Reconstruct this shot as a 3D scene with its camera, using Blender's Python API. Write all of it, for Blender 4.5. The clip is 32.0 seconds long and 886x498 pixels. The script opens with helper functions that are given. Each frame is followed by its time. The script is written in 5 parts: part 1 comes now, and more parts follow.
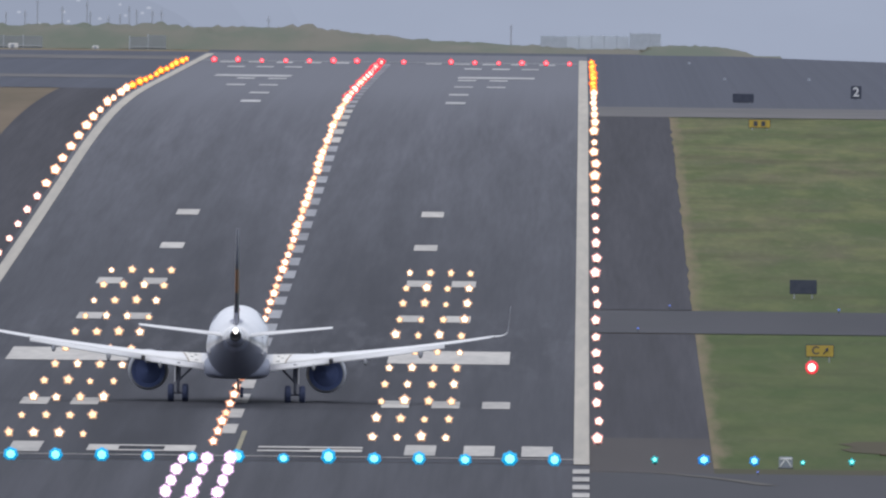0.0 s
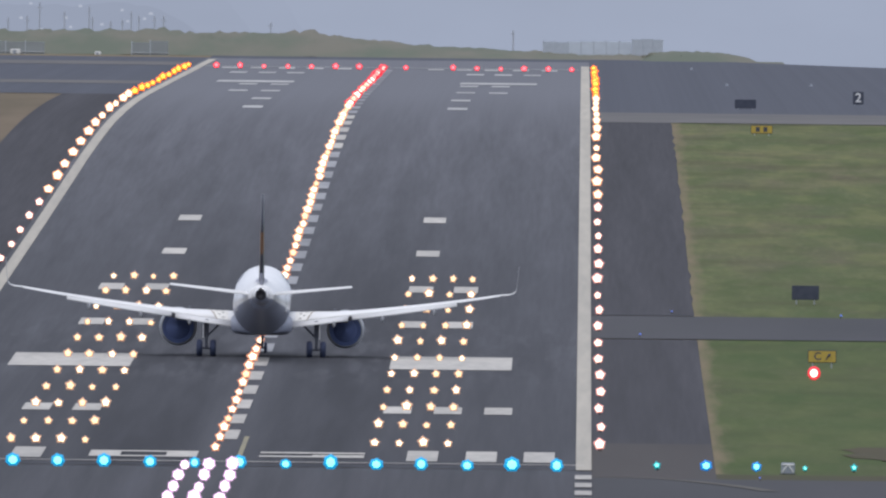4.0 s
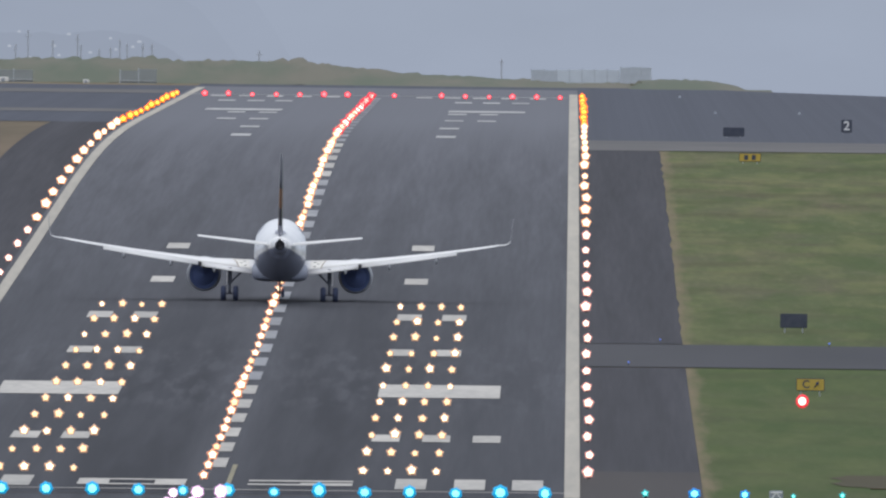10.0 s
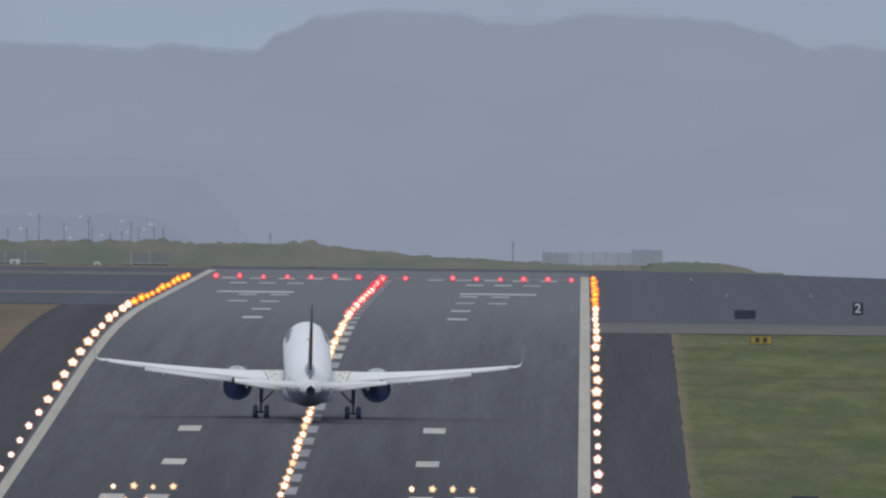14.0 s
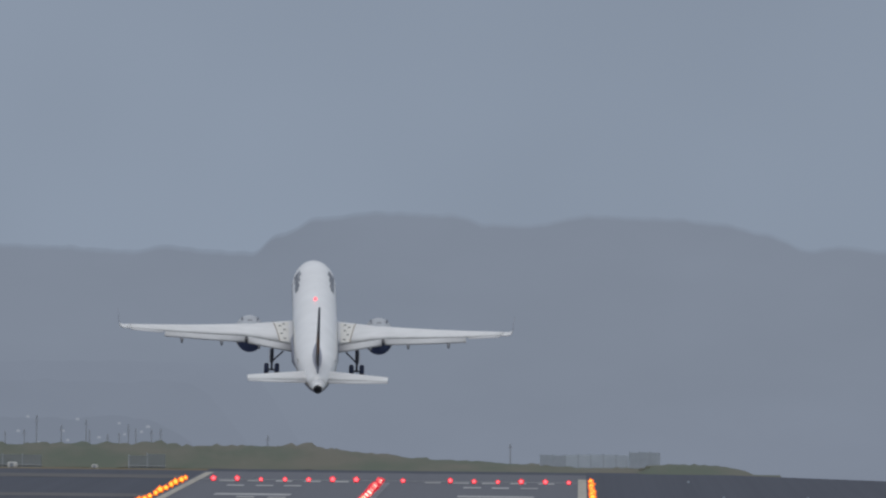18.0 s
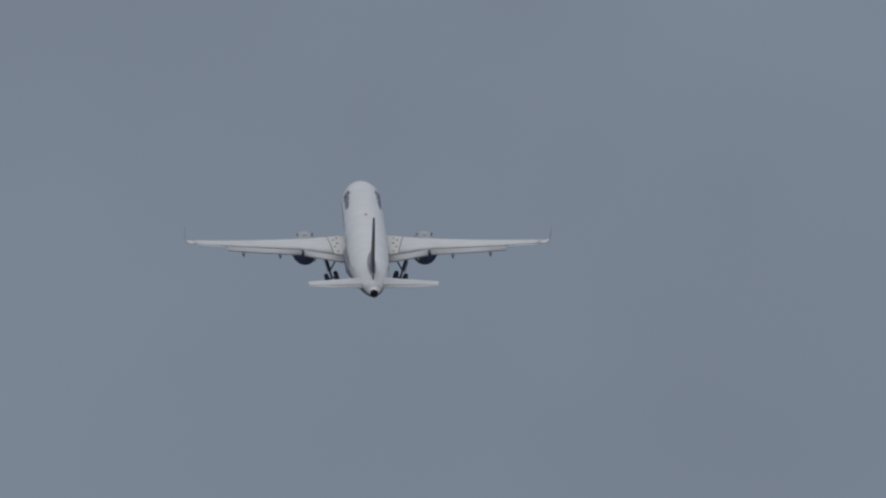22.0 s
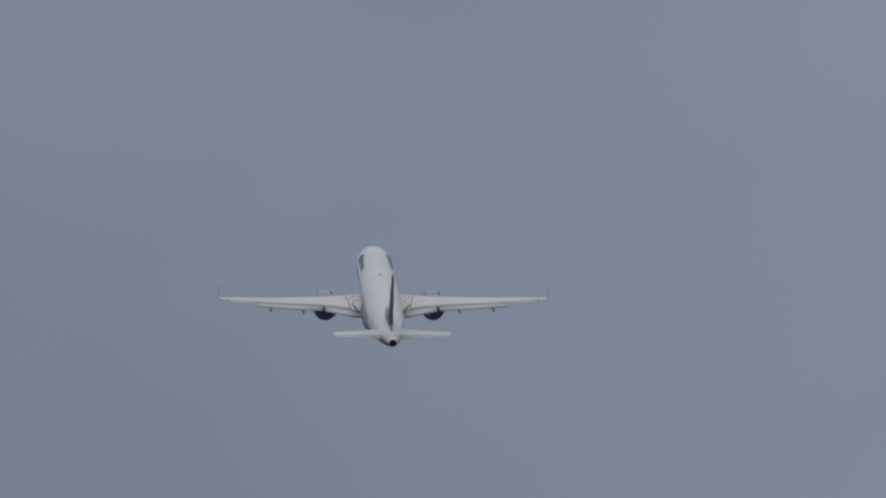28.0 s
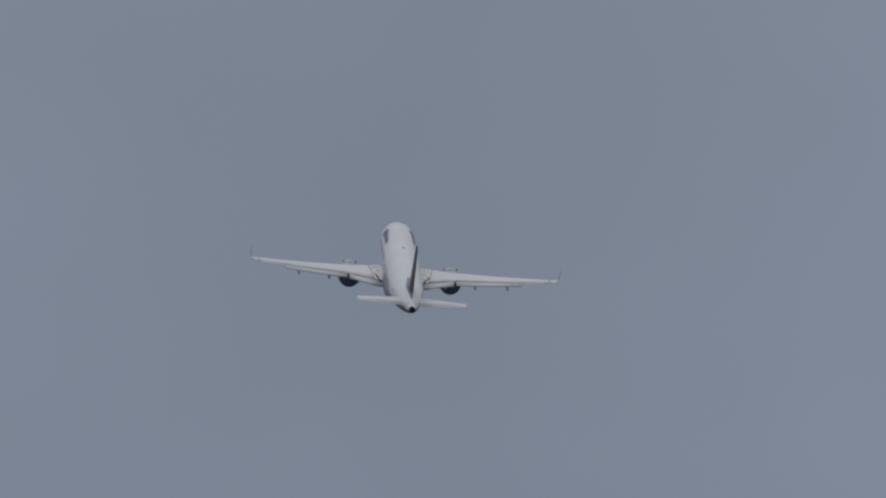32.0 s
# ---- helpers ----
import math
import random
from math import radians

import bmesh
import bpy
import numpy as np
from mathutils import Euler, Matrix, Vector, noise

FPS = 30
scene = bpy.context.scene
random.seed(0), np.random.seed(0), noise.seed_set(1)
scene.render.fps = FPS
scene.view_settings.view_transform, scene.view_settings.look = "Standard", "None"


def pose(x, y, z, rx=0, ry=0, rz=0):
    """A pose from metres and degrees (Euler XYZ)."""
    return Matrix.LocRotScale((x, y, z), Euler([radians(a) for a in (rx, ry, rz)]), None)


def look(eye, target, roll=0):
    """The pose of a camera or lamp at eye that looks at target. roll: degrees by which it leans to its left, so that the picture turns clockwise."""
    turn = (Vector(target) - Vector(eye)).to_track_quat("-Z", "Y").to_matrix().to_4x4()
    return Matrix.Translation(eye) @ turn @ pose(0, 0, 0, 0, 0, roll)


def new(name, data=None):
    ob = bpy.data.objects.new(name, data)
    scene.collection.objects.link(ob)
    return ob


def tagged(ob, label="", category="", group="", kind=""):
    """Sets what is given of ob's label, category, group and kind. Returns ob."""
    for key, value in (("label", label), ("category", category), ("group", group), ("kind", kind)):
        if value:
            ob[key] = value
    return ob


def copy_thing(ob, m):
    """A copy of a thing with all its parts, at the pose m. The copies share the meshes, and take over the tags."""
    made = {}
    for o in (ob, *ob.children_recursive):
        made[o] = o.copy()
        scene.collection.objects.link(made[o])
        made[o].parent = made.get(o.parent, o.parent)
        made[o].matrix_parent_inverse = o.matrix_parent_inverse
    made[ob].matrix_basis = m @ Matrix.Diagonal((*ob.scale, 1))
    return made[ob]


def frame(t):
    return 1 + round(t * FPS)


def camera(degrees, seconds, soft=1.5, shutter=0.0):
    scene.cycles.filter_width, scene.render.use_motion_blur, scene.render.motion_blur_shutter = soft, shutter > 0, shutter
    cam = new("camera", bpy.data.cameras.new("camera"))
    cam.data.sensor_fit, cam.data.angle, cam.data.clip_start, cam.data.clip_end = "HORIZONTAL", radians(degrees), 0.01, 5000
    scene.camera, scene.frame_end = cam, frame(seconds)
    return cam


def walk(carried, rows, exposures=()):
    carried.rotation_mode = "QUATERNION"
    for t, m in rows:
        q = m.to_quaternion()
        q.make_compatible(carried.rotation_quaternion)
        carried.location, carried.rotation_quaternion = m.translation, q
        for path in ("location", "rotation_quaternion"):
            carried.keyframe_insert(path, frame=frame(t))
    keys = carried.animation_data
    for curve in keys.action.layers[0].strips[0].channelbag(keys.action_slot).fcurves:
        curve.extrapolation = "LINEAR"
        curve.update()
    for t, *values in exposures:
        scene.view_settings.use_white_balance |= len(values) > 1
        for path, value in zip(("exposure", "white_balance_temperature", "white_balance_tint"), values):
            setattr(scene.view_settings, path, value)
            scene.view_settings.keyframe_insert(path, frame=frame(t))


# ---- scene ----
# ---------------------------------------------------------------- camera
EYE = Vector((21.63, -3400.0, 24.0))


def aim(yaw, pitch):
    a, b = radians(yaw), radians(pitch)
    way = Vector((math.sin(a) * math.cos(b), math.cos(a) * math.cos(b), math.sin(b)))
    return look(EYE, EYE + way * 1000, 0.65)


cam = camera(1.2834, 32.0, soft=2.3)
walk(cam, [(t, aim(yaw, pitch)) for t, yaw, pitch in (
    (0, -0.1947, -0.5719),
    (0.5, -0.1934, -0.5757),
    (1, -0.1922, -0.5794),
    (1.5, -0.1959, -0.5782),
    (2, -0.2010, -0.5757),
    (2.5, -0.1998, -0.5694),
    (3, -0.1985, -0.5694),
    (3.5, -0.1986, -0.5644),
    (5.5, -0.1936, -0.5631),
    (6, -0.1923, -0.5656),
    (6.5, -0.1874, -0.5618),
    (7, -0.1861, -0.5618),
    (7.5, -0.1899, -0.5567),
    (8, -0.1926, -0.5455),
    (8.5, -0.1851, -0.5354),
    (9, -0.1821, -0.5254),
    (9.5, -0.1791, -0.5165),
    (10, -0.1815, -0.5228),
    (10.5, -0.1835, -0.5191),
    (11, -0.1915, -0.4791),
    (11.5, -0.1900, -0.4383),
    (12, -0.1829, -0.4025),
    (12.5, -0.1959, -0.3550),
    (13, -0.1915, -0.3074),
    (13.5, -0.1980, -0.2849),
    (14, -0.2008, -0.2586),
    (14.5, -0.2023, -0.2323),
    (16.5, -0.1975, -0.2134),
    (17, -0.2018, -0.1132),
    (17.5, -0.2078, -0.0299),
    (18, -0.2004, 0.0347),
    (18.5, -0.2017, 0.0860),
    (19, -0.1969, 0.1476),
    (19.5, -0.2015, 0.2571),
    (20, -0.2171, 0.3810),
    (20.5, -0.2218, 0.4281),
    (21, -0.2376, 0.4915),
    (21.5, -0.2429, 0.5959),
    (22, -0.2485, 0.7367),
    (22.5, -0.2450, 0.8800),
    (23, -0.2663, 1.0225),
    (23.5, -0.2341, 1.0916),
    (24, -0.1797, 1.1529),
    (24.5, -0.1970, 1.2630),
    (26.5, -0.2181, 1.6373),
    (27, -0.2206, 1.7251),
    (27.5, -0.2257, 1.7609),
    (28, -0.2358, 1.9328),
    (28.5, -0.2295, 2.0370),
    (29, -0.2333, 2.0947),
    (29.5, -0.2454, 2.1654),
    (30, -0.2361, 2.2122),
    (30.5, -0.2286, 2.2467),
    (31, -0.2405, 2.3647),
    (31.5, -0.2445, 2.4690),
    (32, -0.2431, 2.5216),
)], exposures=(
    (0, 0.29, 6450, 14), (7.3, 0.30, 6450, 14), (8, 0.29, 6570, 11), (11, 0.22, 6570, 11), (12, 0.13, 6570, 11), (13, 0.00, 6500, 10.5), (14.5, -0.20, 6450, 10.5), (16.5, -0.23, 6480, 10.5),
    (17, -0.20, 6480, 10.5), (18, -0.43, 6500, 10), (19, -0.68, 6500, 10), (20, -0.75, 6500, 10), (22, -0.82, 6500, 10), (23, -0.86, 6500, 10), (24, -0.82, 6530, 11.5), (27, -0.82, 6500, 12), (28, -0.84, 6500, 12),
    (29, -0.91, 6430, 10.5), (31, -0.94, 6440, 11), (32, -0.86, 6520, 12)))

# ---------------------------------------------------------------- daylight: a low overcast
SUN_UP, SUN_TURN = 62.0, 200.0
world = bpy.data.worlds.new("overcast")
world.use_nodes = True
scene.world = world
wt = world.node_tree
wt.nodes.clear()


def wnode(kind, **settings):
    n = wt.nodes.new(kind)
    for key, value in settings.items():
        if key == "operation":
            n.operation = value
    return n


w_out = wnode("ShaderNodeOutputWorld")
w_bg = wnode("ShaderNodeBackground")
w_sky = wnode("ShaderNodeTexSky")
w_sky.sky_type, w_sky.sun_disc = "NISHITA", False
w_sky.sun_elevation, w_sky.sun_rotation = radians(SUN_UP), radians(SUN_TURN)
w_sky.dust_density = 6.0
w_geo = wnode("ShaderNodeTexCoord")
w_sep = wnode("ShaderNodeSeparateXYZ")
w_ramp = wnode("ShaderNodeValToRGB")
w_ramp.color_ramp.elements[0].position, w_ramp.color_ramp.elements[0].color = 0.0, (0.332, 0.400, 0.505, 1)
w_ramp.color_ramp.elements[1].position, w_ramp.color_ramp.elements[1].color = 1.0, (0.86, 0.91, 1.00, 1)
mid = w_ramp.color_ramp.elements.new(0.020)
mid.color = (0.334, 0.401, 0.511, 1)
mid = w_ramp.color_ramp.elements.new(0.060)
mid.color = (0.377, 0.441, 0.556, 1)
mid = w_ramp.color_ramp.elements.new(0.30)
mid.color = (0.54, 0.60, 0.69, 1)
w_noise = wnode("ShaderNodeTexNoise")
w_noise.inputs["Scale"].default_value, w_noise.inputs["Detail"].default_value = 48.0, 3.0
w_cloud = wnode("ShaderNodeMapRange")
w_cloud.inputs["From Min"].default_value, w_cloud.inputs["From Max"].default_value = 0.3, 0.7
w_cloud.inputs["To Min"].default_value, w_cloud.inputs["To Max"].default_value = 0.92, 1.08
w_mul = wnode("ShaderNodeMixRGB")
w_mul.blend_type, w_mul.inputs["Fac"].default_value = "MULTIPLY", 1.0
w_add = wnode("ShaderNodeMixRGB")
w_add.blend_type, w_add.inputs["Fac"].default_value = "ADD", 0.006
for a, b in ((w_geo.outputs["Generated"], w_sep.inputs[0]), (w_sep.outputs["Z"], w_ramp.inputs["Fac"]),
             (w_geo.outputs["Generated"], w_noise.inputs["Vector"]), (w_noise.outputs["Fac"], w_cloud.inputs["Value"]),
             (w_ramp.outputs["Color"], w_mul.inputs["Color1"]), (w_cloud.outputs["Result"], w_mul.inputs["Color2"]),
             (w_mul.outputs["Color"], w_add.inputs["Color1"]), (w_sky.outputs["Color"], w_add.inputs["Color2"]),
             (w_add.outputs["Color"], w_bg.inputs["Color"]), (w_bg.outputs["Background"], w_out.inputs["Surface"])):
    wt.links.new(a, b)
w_bg.inputs["Strength"].default_value = 1.0

sun_data = bpy.data.lights.new("sun", "SUN")
sun_data.energy, sun_data.angle, sun_data.color = 0.5, radians(25), (1.0, 0.97, 0.93)
sun = new("sun", sun_data)
sun.matrix_world = pose(0, 0, 400, 90 - SUN_UP, 0, 180 - SUN_TURN)


# ---------------------------------------------------------------- materials
def material(name, colour, second=None, scale=1.0, rough=0.7, metal=0.0, bump=0.0, stretch=(1, 1, 1), blend=0.5, coarse=0.12, spread=0.25, piece=0.0):
    """Two colours mixed by fine and coarse noise in the thing's own metres; piece: brightness spread between alike objects."""
    m = bpy.data.materials.new(name)
    m.use_nodes = True
    nt = m.node_tree
    b = nt.nodes["Principled BSDF"]
    b.inputs["Roughness"].default_value, b.inputs["Metallic"].default_value = rough, metal
    b.inputs["Specular IOR Level"].default_value = 0.15 if rough > 0.7 else 0.5
    second = second or tuple(c * 0.7 for c in colour)
    tc, mp = nt.nodes.new("ShaderNodeTexCoord"), nt.nodes.new("ShaderNodeMapping")
    mp.inputs["Scale"].default_value = stretch
    nt.links.new(tc.outputs["Object"], mp.inputs["Vector"])
    fine, wide = nt.nodes.new("ShaderNodeTexNoise"), nt.nodes.new("ShaderNodeTexNoise")
    fine.inputs["Scale"].default_value, fine.inputs["Detail"].default_value = scale, 5.0
    wide.inputs["Scale"].default_value, wide.inputs["Detail"].default_value = scale * coarse, 3.0
    for n in (fine, wide):
        nt.links.new(mp.outputs["Vector"], n.inputs["Vector"])
    avg = nt.nodes.new("ShaderNodeMath")
    avg.operation = "ADD"
    nt.links.new(fine.outputs["Fac"], avg.inputs[0])
    nt.links.new(wide.outputs["Fac"], avg.inputs[1])
    rng = nt.nodes.new("ShaderNodeMapRange")
    rng.inputs["From Min"].default_value = 1.0 - spread + (0.5 - blend) * 0.4
    rng.inputs["From Max"].default_value = 1.0 + spread + (0.5 - blend) * 0.4
    nt.links.new(avg.outputs[0], rng.inputs["Value"])
    mix = nt.nodes.new("ShaderNodeMixRGB")
    mix.inputs["Color1"].default_value, mix.inputs["Color2"].default_value = (*colour, 1), (*second, 1)
    nt.links.new(rng.outputs["Result"], mix.inputs["Fac"])
    last = mix.outputs["Color"]
    if piece:
        info, pr, hsv = nt.nodes.new("ShaderNodeObjectInfo"), nt.nodes.new("ShaderNodeMapRange"), nt.nodes.new("ShaderNodeHueSaturation")
        pr.inputs["To Min"].default_value, pr.inputs["To Max"].default_value = 1 - piece, 1 + piece
        nt.links.new(info.outputs["Random"], pr.inputs["Value"])
        nt.links.new(pr.outputs["Result"], hsv.inputs["Value"])
        nt.links.new(last, hsv.inputs["Color"])
        last = hsv.outputs["Color"]
    nt.links.new(last, b.inputs["Base Color"])
    if bump:
        bp = nt.nodes.new("ShaderNodeBump")
        bp.inputs["Strength"].default_value, bp.inputs["Distance"].default_value = bump, 0.03
        nt.links.new(fine.outputs["Fac"], bp.inputs["Height"])
        nt.links.new(bp.outputs["Normal"], b.inputs["Normal"])
    return m


def glow(name, colour, strength):
    m = bpy.data.materials.new(name)
    m.use_nodes = True
    b = m.node_tree.nodes["Principled BSDF"]
    b.inputs["Base Color"].default_value = (*[min(1, c) * 0.5 for c in colour], 1)
    b.inputs["Emission Color"].default_value, b.inputs["Emission Strength"].default_value = (*colour, 1), strength
    return m


def pavement(name, light, dark, lanes=1.0):
    """Asphalt with long wear lanes, patches and fine grain."""
    m = material(name, light, dark, 2.5, 0.85, bump=0.25, stretch=(1, 0.0002, 1), coarse=0.22, spread=0.38)
    nt = m.node_tree
    b = nt.nodes["Principled BSDF"]
    base = b.inputs["Base Color"].links[0].from_socket
    tc = nt.nodes.new("ShaderNodeTexCoord")
    for scale, size, detail, low in (((1.0, 0.0002, 1), 0.62, 3.0, 0.90), ((1.0, 0.0004, 1), 0.17, 3.0, 0.90), ((1.0, 0.0001, 1), 2.1, 3.0, 0.92), ((0.9, 0.012, 1), 0.34, 2.0, 0.97)):
        mp, no, rg, mu = (nt.nodes.new(k) for k in ("ShaderNodeMapping", "ShaderNodeTexNoise", "ShaderNodeMapRange", "ShaderNodeMixRGB"))
        mp.inputs["Scale"].default_value = scale
        no.inputs["Scale"].default_value, no.inputs["Detail"].default_value = size, detail
        rg.inputs["From Min"].default_value, rg.inputs["From Max"].default_value = 0.36, 0.64
        rg.inputs["To Min"].default_value, rg.inputs["To Max"].default_value = 1 - (1 - low) * lanes, 1 + (1 - low) * 0.7 * lanes
        mu.blend_type, mu.inputs["Fac"].default_value = "MULTIPLY", 1.0
        nt.links.new(tc.outputs["Object"], mp.inputs["Vector"])
        nt.links.new(mp.outputs["Vector"], no.inputs["Vector"])
        nt.links.new(no.outputs["Fac"], rg.inputs["Value"])
        nt.links.new(base, mu.inputs["Color1"])
        nt.links.new(rg.outputs["Result"], mu.inputs["Color2"])
        base = mu.outputs["Color"]
    nt.links.new(base, b.inputs["Base Color"])
    return m


M_ASPHALT = pavement("grooved_asphalt", (0.109, 0.1115, 0.128), (0.081, 0.0830, 0.0960))


def rubbered(m):
    """Rubber that landings leave on the touchdown stretch, broken by noise; distance haze painted beyond."""
    nt = m.node_tree
    b = nt.nodes["Principled BSDF"]
    base = b.inputs["Base Color"].links[0].from_socket
    tc, sep, no, mp = (nt.nodes.new(k) for k in ("ShaderNodeTexCoord", "ShaderNodeSeparateXYZ", "ShaderNodeTexNoise", "ShaderNodeMapping"))
    mp.inputs["Scale"].default_value = (0.5, 0.0006, 1)
    no.inputs["Scale"].default_value, no.inputs["Detail"].default_value = 1.0, 4.0
    ab = nt.nodes.new("ShaderNodeMath")
    ab.operation = "ABSOLUTE"
    across, far, near, broken, lane = (nt.nodes.new("ShaderNodeMapRange") for _ in range(5))
    for n, lo, hi, a, c in ((across, 6.0, 14.0, 1.0, 0.66), (far, -720.0, 150.0, 1.0, 0.0), (near, -1010.0, -820.0, 1.0, 0.95), (broken, 0.3, 0.62, 0.76, 1.0), (lane, 0.8, 3.4, 0.55, 1.0)):
        n.interpolation_type = "SMOOTHSTEP"
        for key, v in (("From Min", lo), ("From Max", hi), ("To Min", a), ("To Max", c)):
            n.inputs[key].default_value = v
    nt.links.new(tc.outputs["Object"], sep.inputs[0])
    nt.links.new(tc.outputs["Object"], mp.inputs["Vector"])
    nt.links.new(mp.outputs["Vector"], no.inputs["Vector"])
    nt.links.new(sep.outputs["X"], ab.inputs[0])
    nt.links.new(ab.outputs[0], across.inputs["Value"])
    nt.links.new(ab.outputs[0], lane.inputs["Value"])
    nt.links.new(sep.outputs["Y"], far.inputs["Value"])
    nt.links.new(sep.outputs["Y"], near.inputs["Value"])
    nt.links.new(no.outputs["Fac"], broken.inputs["Value"])
    # a stretch where noise thins the rubber in mottled patches
    mp2, mottle, thin, begin, end = (nt.nodes.new(k) for k in ("ShaderNodeMapping", "ShaderNodeTexNoise", "ShaderNodeMapRange", "ShaderNodeMapRange", "ShaderNodeMapRange"))
    mp2.inputs["Scale"].default_value = (1.1, 0.03, 1)
    mottle.inputs["Scale"].default_value, mottle.inputs["Detail"].default_value = 0.8, 5.0
    for n, lo, hi, a, c in ((thin, 0.44, 0.66, 1.0, 0.58), (begin, -790.0, -720.0, 0.0, 1.0), (end, -600.0, -500.0, 1.0, 0.0)):
        n.interpolation_type = "SMOOTHSTEP"
        for key, v in (("From Min", lo), ("From Max", hi), ("To Min", a), ("To Max", c)):
            n.inputs[key].default_value = v
    both, blend = nt.nodes.new("ShaderNodeMath"), nt.nodes.new("ShaderNodeMix")
    both.operation = "MULTIPLY"
    blend.inputs[2].default_value = 1.0
    for p, q in ((tc.outputs["Object"], mp2.inputs["Vector"]), (mp2.outputs["Vector"], mottle.inputs["Vector"]), (mottle.outputs["Fac"], thin.inputs["Value"]), (sep.outputs["Y"], begin.inputs["Value"]),
                 (sep.outputs["Y"], end.inputs["Value"]), (begin.outputs["Result"], both.inputs[0]), (end.outputs["Result"], both.inputs[1]), (both.outputs[0], blend.inputs[0]), (thin.outputs["Result"], blend.inputs[3])):
        nt.links.new(p, q)
    worn = nt.nodes.new("ShaderNodeMath")
    worn.operation = "MULTIPLY"
    nt.links.new(across.outputs["Result"], worn.inputs[0])
    nt.links.new(blend.outputs[0], worn.inputs[1])
    last = worn.outputs[0]
    for n in (far, near, broken, lane):
        mul = nt.nodes.new("ShaderNodeMath")
        mul.operation = "MULTIPLY"
        nt.links.new(last, mul.inputs[0])
        nt.links.new(n.outputs["Result"], mul.inputs[1])
        last = mul.outputs[0]
    mix = nt.nodes.new("ShaderNodeMixRGB")
    mix.inputs["Color2"].default_value = (0.030, 0.031, 0.038, 1)
    nt.links.new(last, mix.inputs["Fac"])
    nt.links.new(base, mix.inputs["Color1"])
    # Asphalt paling towards the far end paints in distance haze.
    far_haze, fade, wave = nt.nodes.new("ShaderNodeMixRGB"), nt.nodes.new("ShaderNodeMapRange"), nt.nodes.new("ShaderNodeMath")
    fade.interpolation_type = "SMOOTHSTEP"
    fade.inputs["From Min"].default_value, fade.inputs["From Max"].default_value, fade.inputs["To Max"].default_value = 120.0, 760.0, 0.85
    wave.operation, wave.inputs[1].default_value = "MULTIPLY_ADD", 200.0
    nt.links.new(no.outputs["Fac"], wave.inputs[0])
    nt.links.new(sep.outputs["Y"], wave.inputs[2])
    nt.links.new(wave.outputs[0], fade.inputs["Value"])
    nt.links.new(fade.outputs["Result"], far_haze.inputs["Fac"])
    nt.links.new(mix.outputs["Color"], far_haze.inputs["Color1"])
    far_haze.inputs["Color2"].default_value = (0.146, 0.152, 0.173, 1)
    nt.links.new(far_haze.outputs["Color"], b.inputs["Base Color"])


rubbered(M_ASPHALT)
M_SHOULDER = pavement("shoulder_asphalt", (0.056, 0.055, 0.064), (0.041, 0.040, 0.047), 1.0)
M_APRON = pavement("old_asphalt", (0.079, 0.085, 0.107), (0.066, 0.072, 0.091), 0.15)
M_STOPWAY = pavement("stopway_asphalt", (0.070, 0.071, 0.083), (0.056, 0.057, 0.066), 1.0)
M_TAXI = material("taxiway_asphalt", (0.066, 0.066, 0.073), (0.052, 0.053, 0.059), 0.4, 0.85, bump=0.2, stretch=(0.3, 0.02, 1), coarse=0.2)
M_CONCRETE = material("pale_concrete", (0.145, 0.140, 0.138), (0.110, 0.108, 0.108), 0.4, 0.85, bump=0.2, stretch=(0.3, 0.2, 1), coarse=0.2)
M_OVERRUN = material("weathered_overrun", (0.076, 0.069, 0.068), (0.060, 0.055, 0.055), 0.4, 0.9, bump=0.2, stretch=(0.5, 0.02, 1), coarse=0.2)
M_PAINT = material("worn_white_paint", (0.47, 0.445, 0.405), (0.34, 0.325, 0.30), 1.5, 0.65, bump=0.1, stretch=(1, 0.12, 1), blend=0.42, piece=0.12)
M_PAINT_DULL = material("rubber_stained_paint", (0.27, 0.275, 0.29), (0.19, 0.195, 0.21), 1.2, 0.7, stretch=(1, 0.1, 1), piece=0.18)
# Distance haze is painted into the far markings' grey.
M_PAINT_FAR = material("hazed_white_paint", (0.46, 0.46, 0.455), (0.32, 0.32, 0.32), 1.2, 0.7, stretch=(1, 0.1, 1), piece=0.15)
M_EDGE = material("creamy_edge_paint", (0.43, 0.395, 0.33), (0.33, 0.305, 0.26), 1.5, 0.7, bump=0.1, stretch=(1, 0.02, 1), blend=0.45)
M_YELLOW_LINE = material("yellow_line_paint", (0.26, 0.23, 0.13), (0.18, 0.165, 0.11), 1.0, 0.7)
M_WORN_LINE = material("worn_line_paint", (0.115, 0.108, 0.09), (0.080, 0.076, 0.072), 0.6, 0.8)
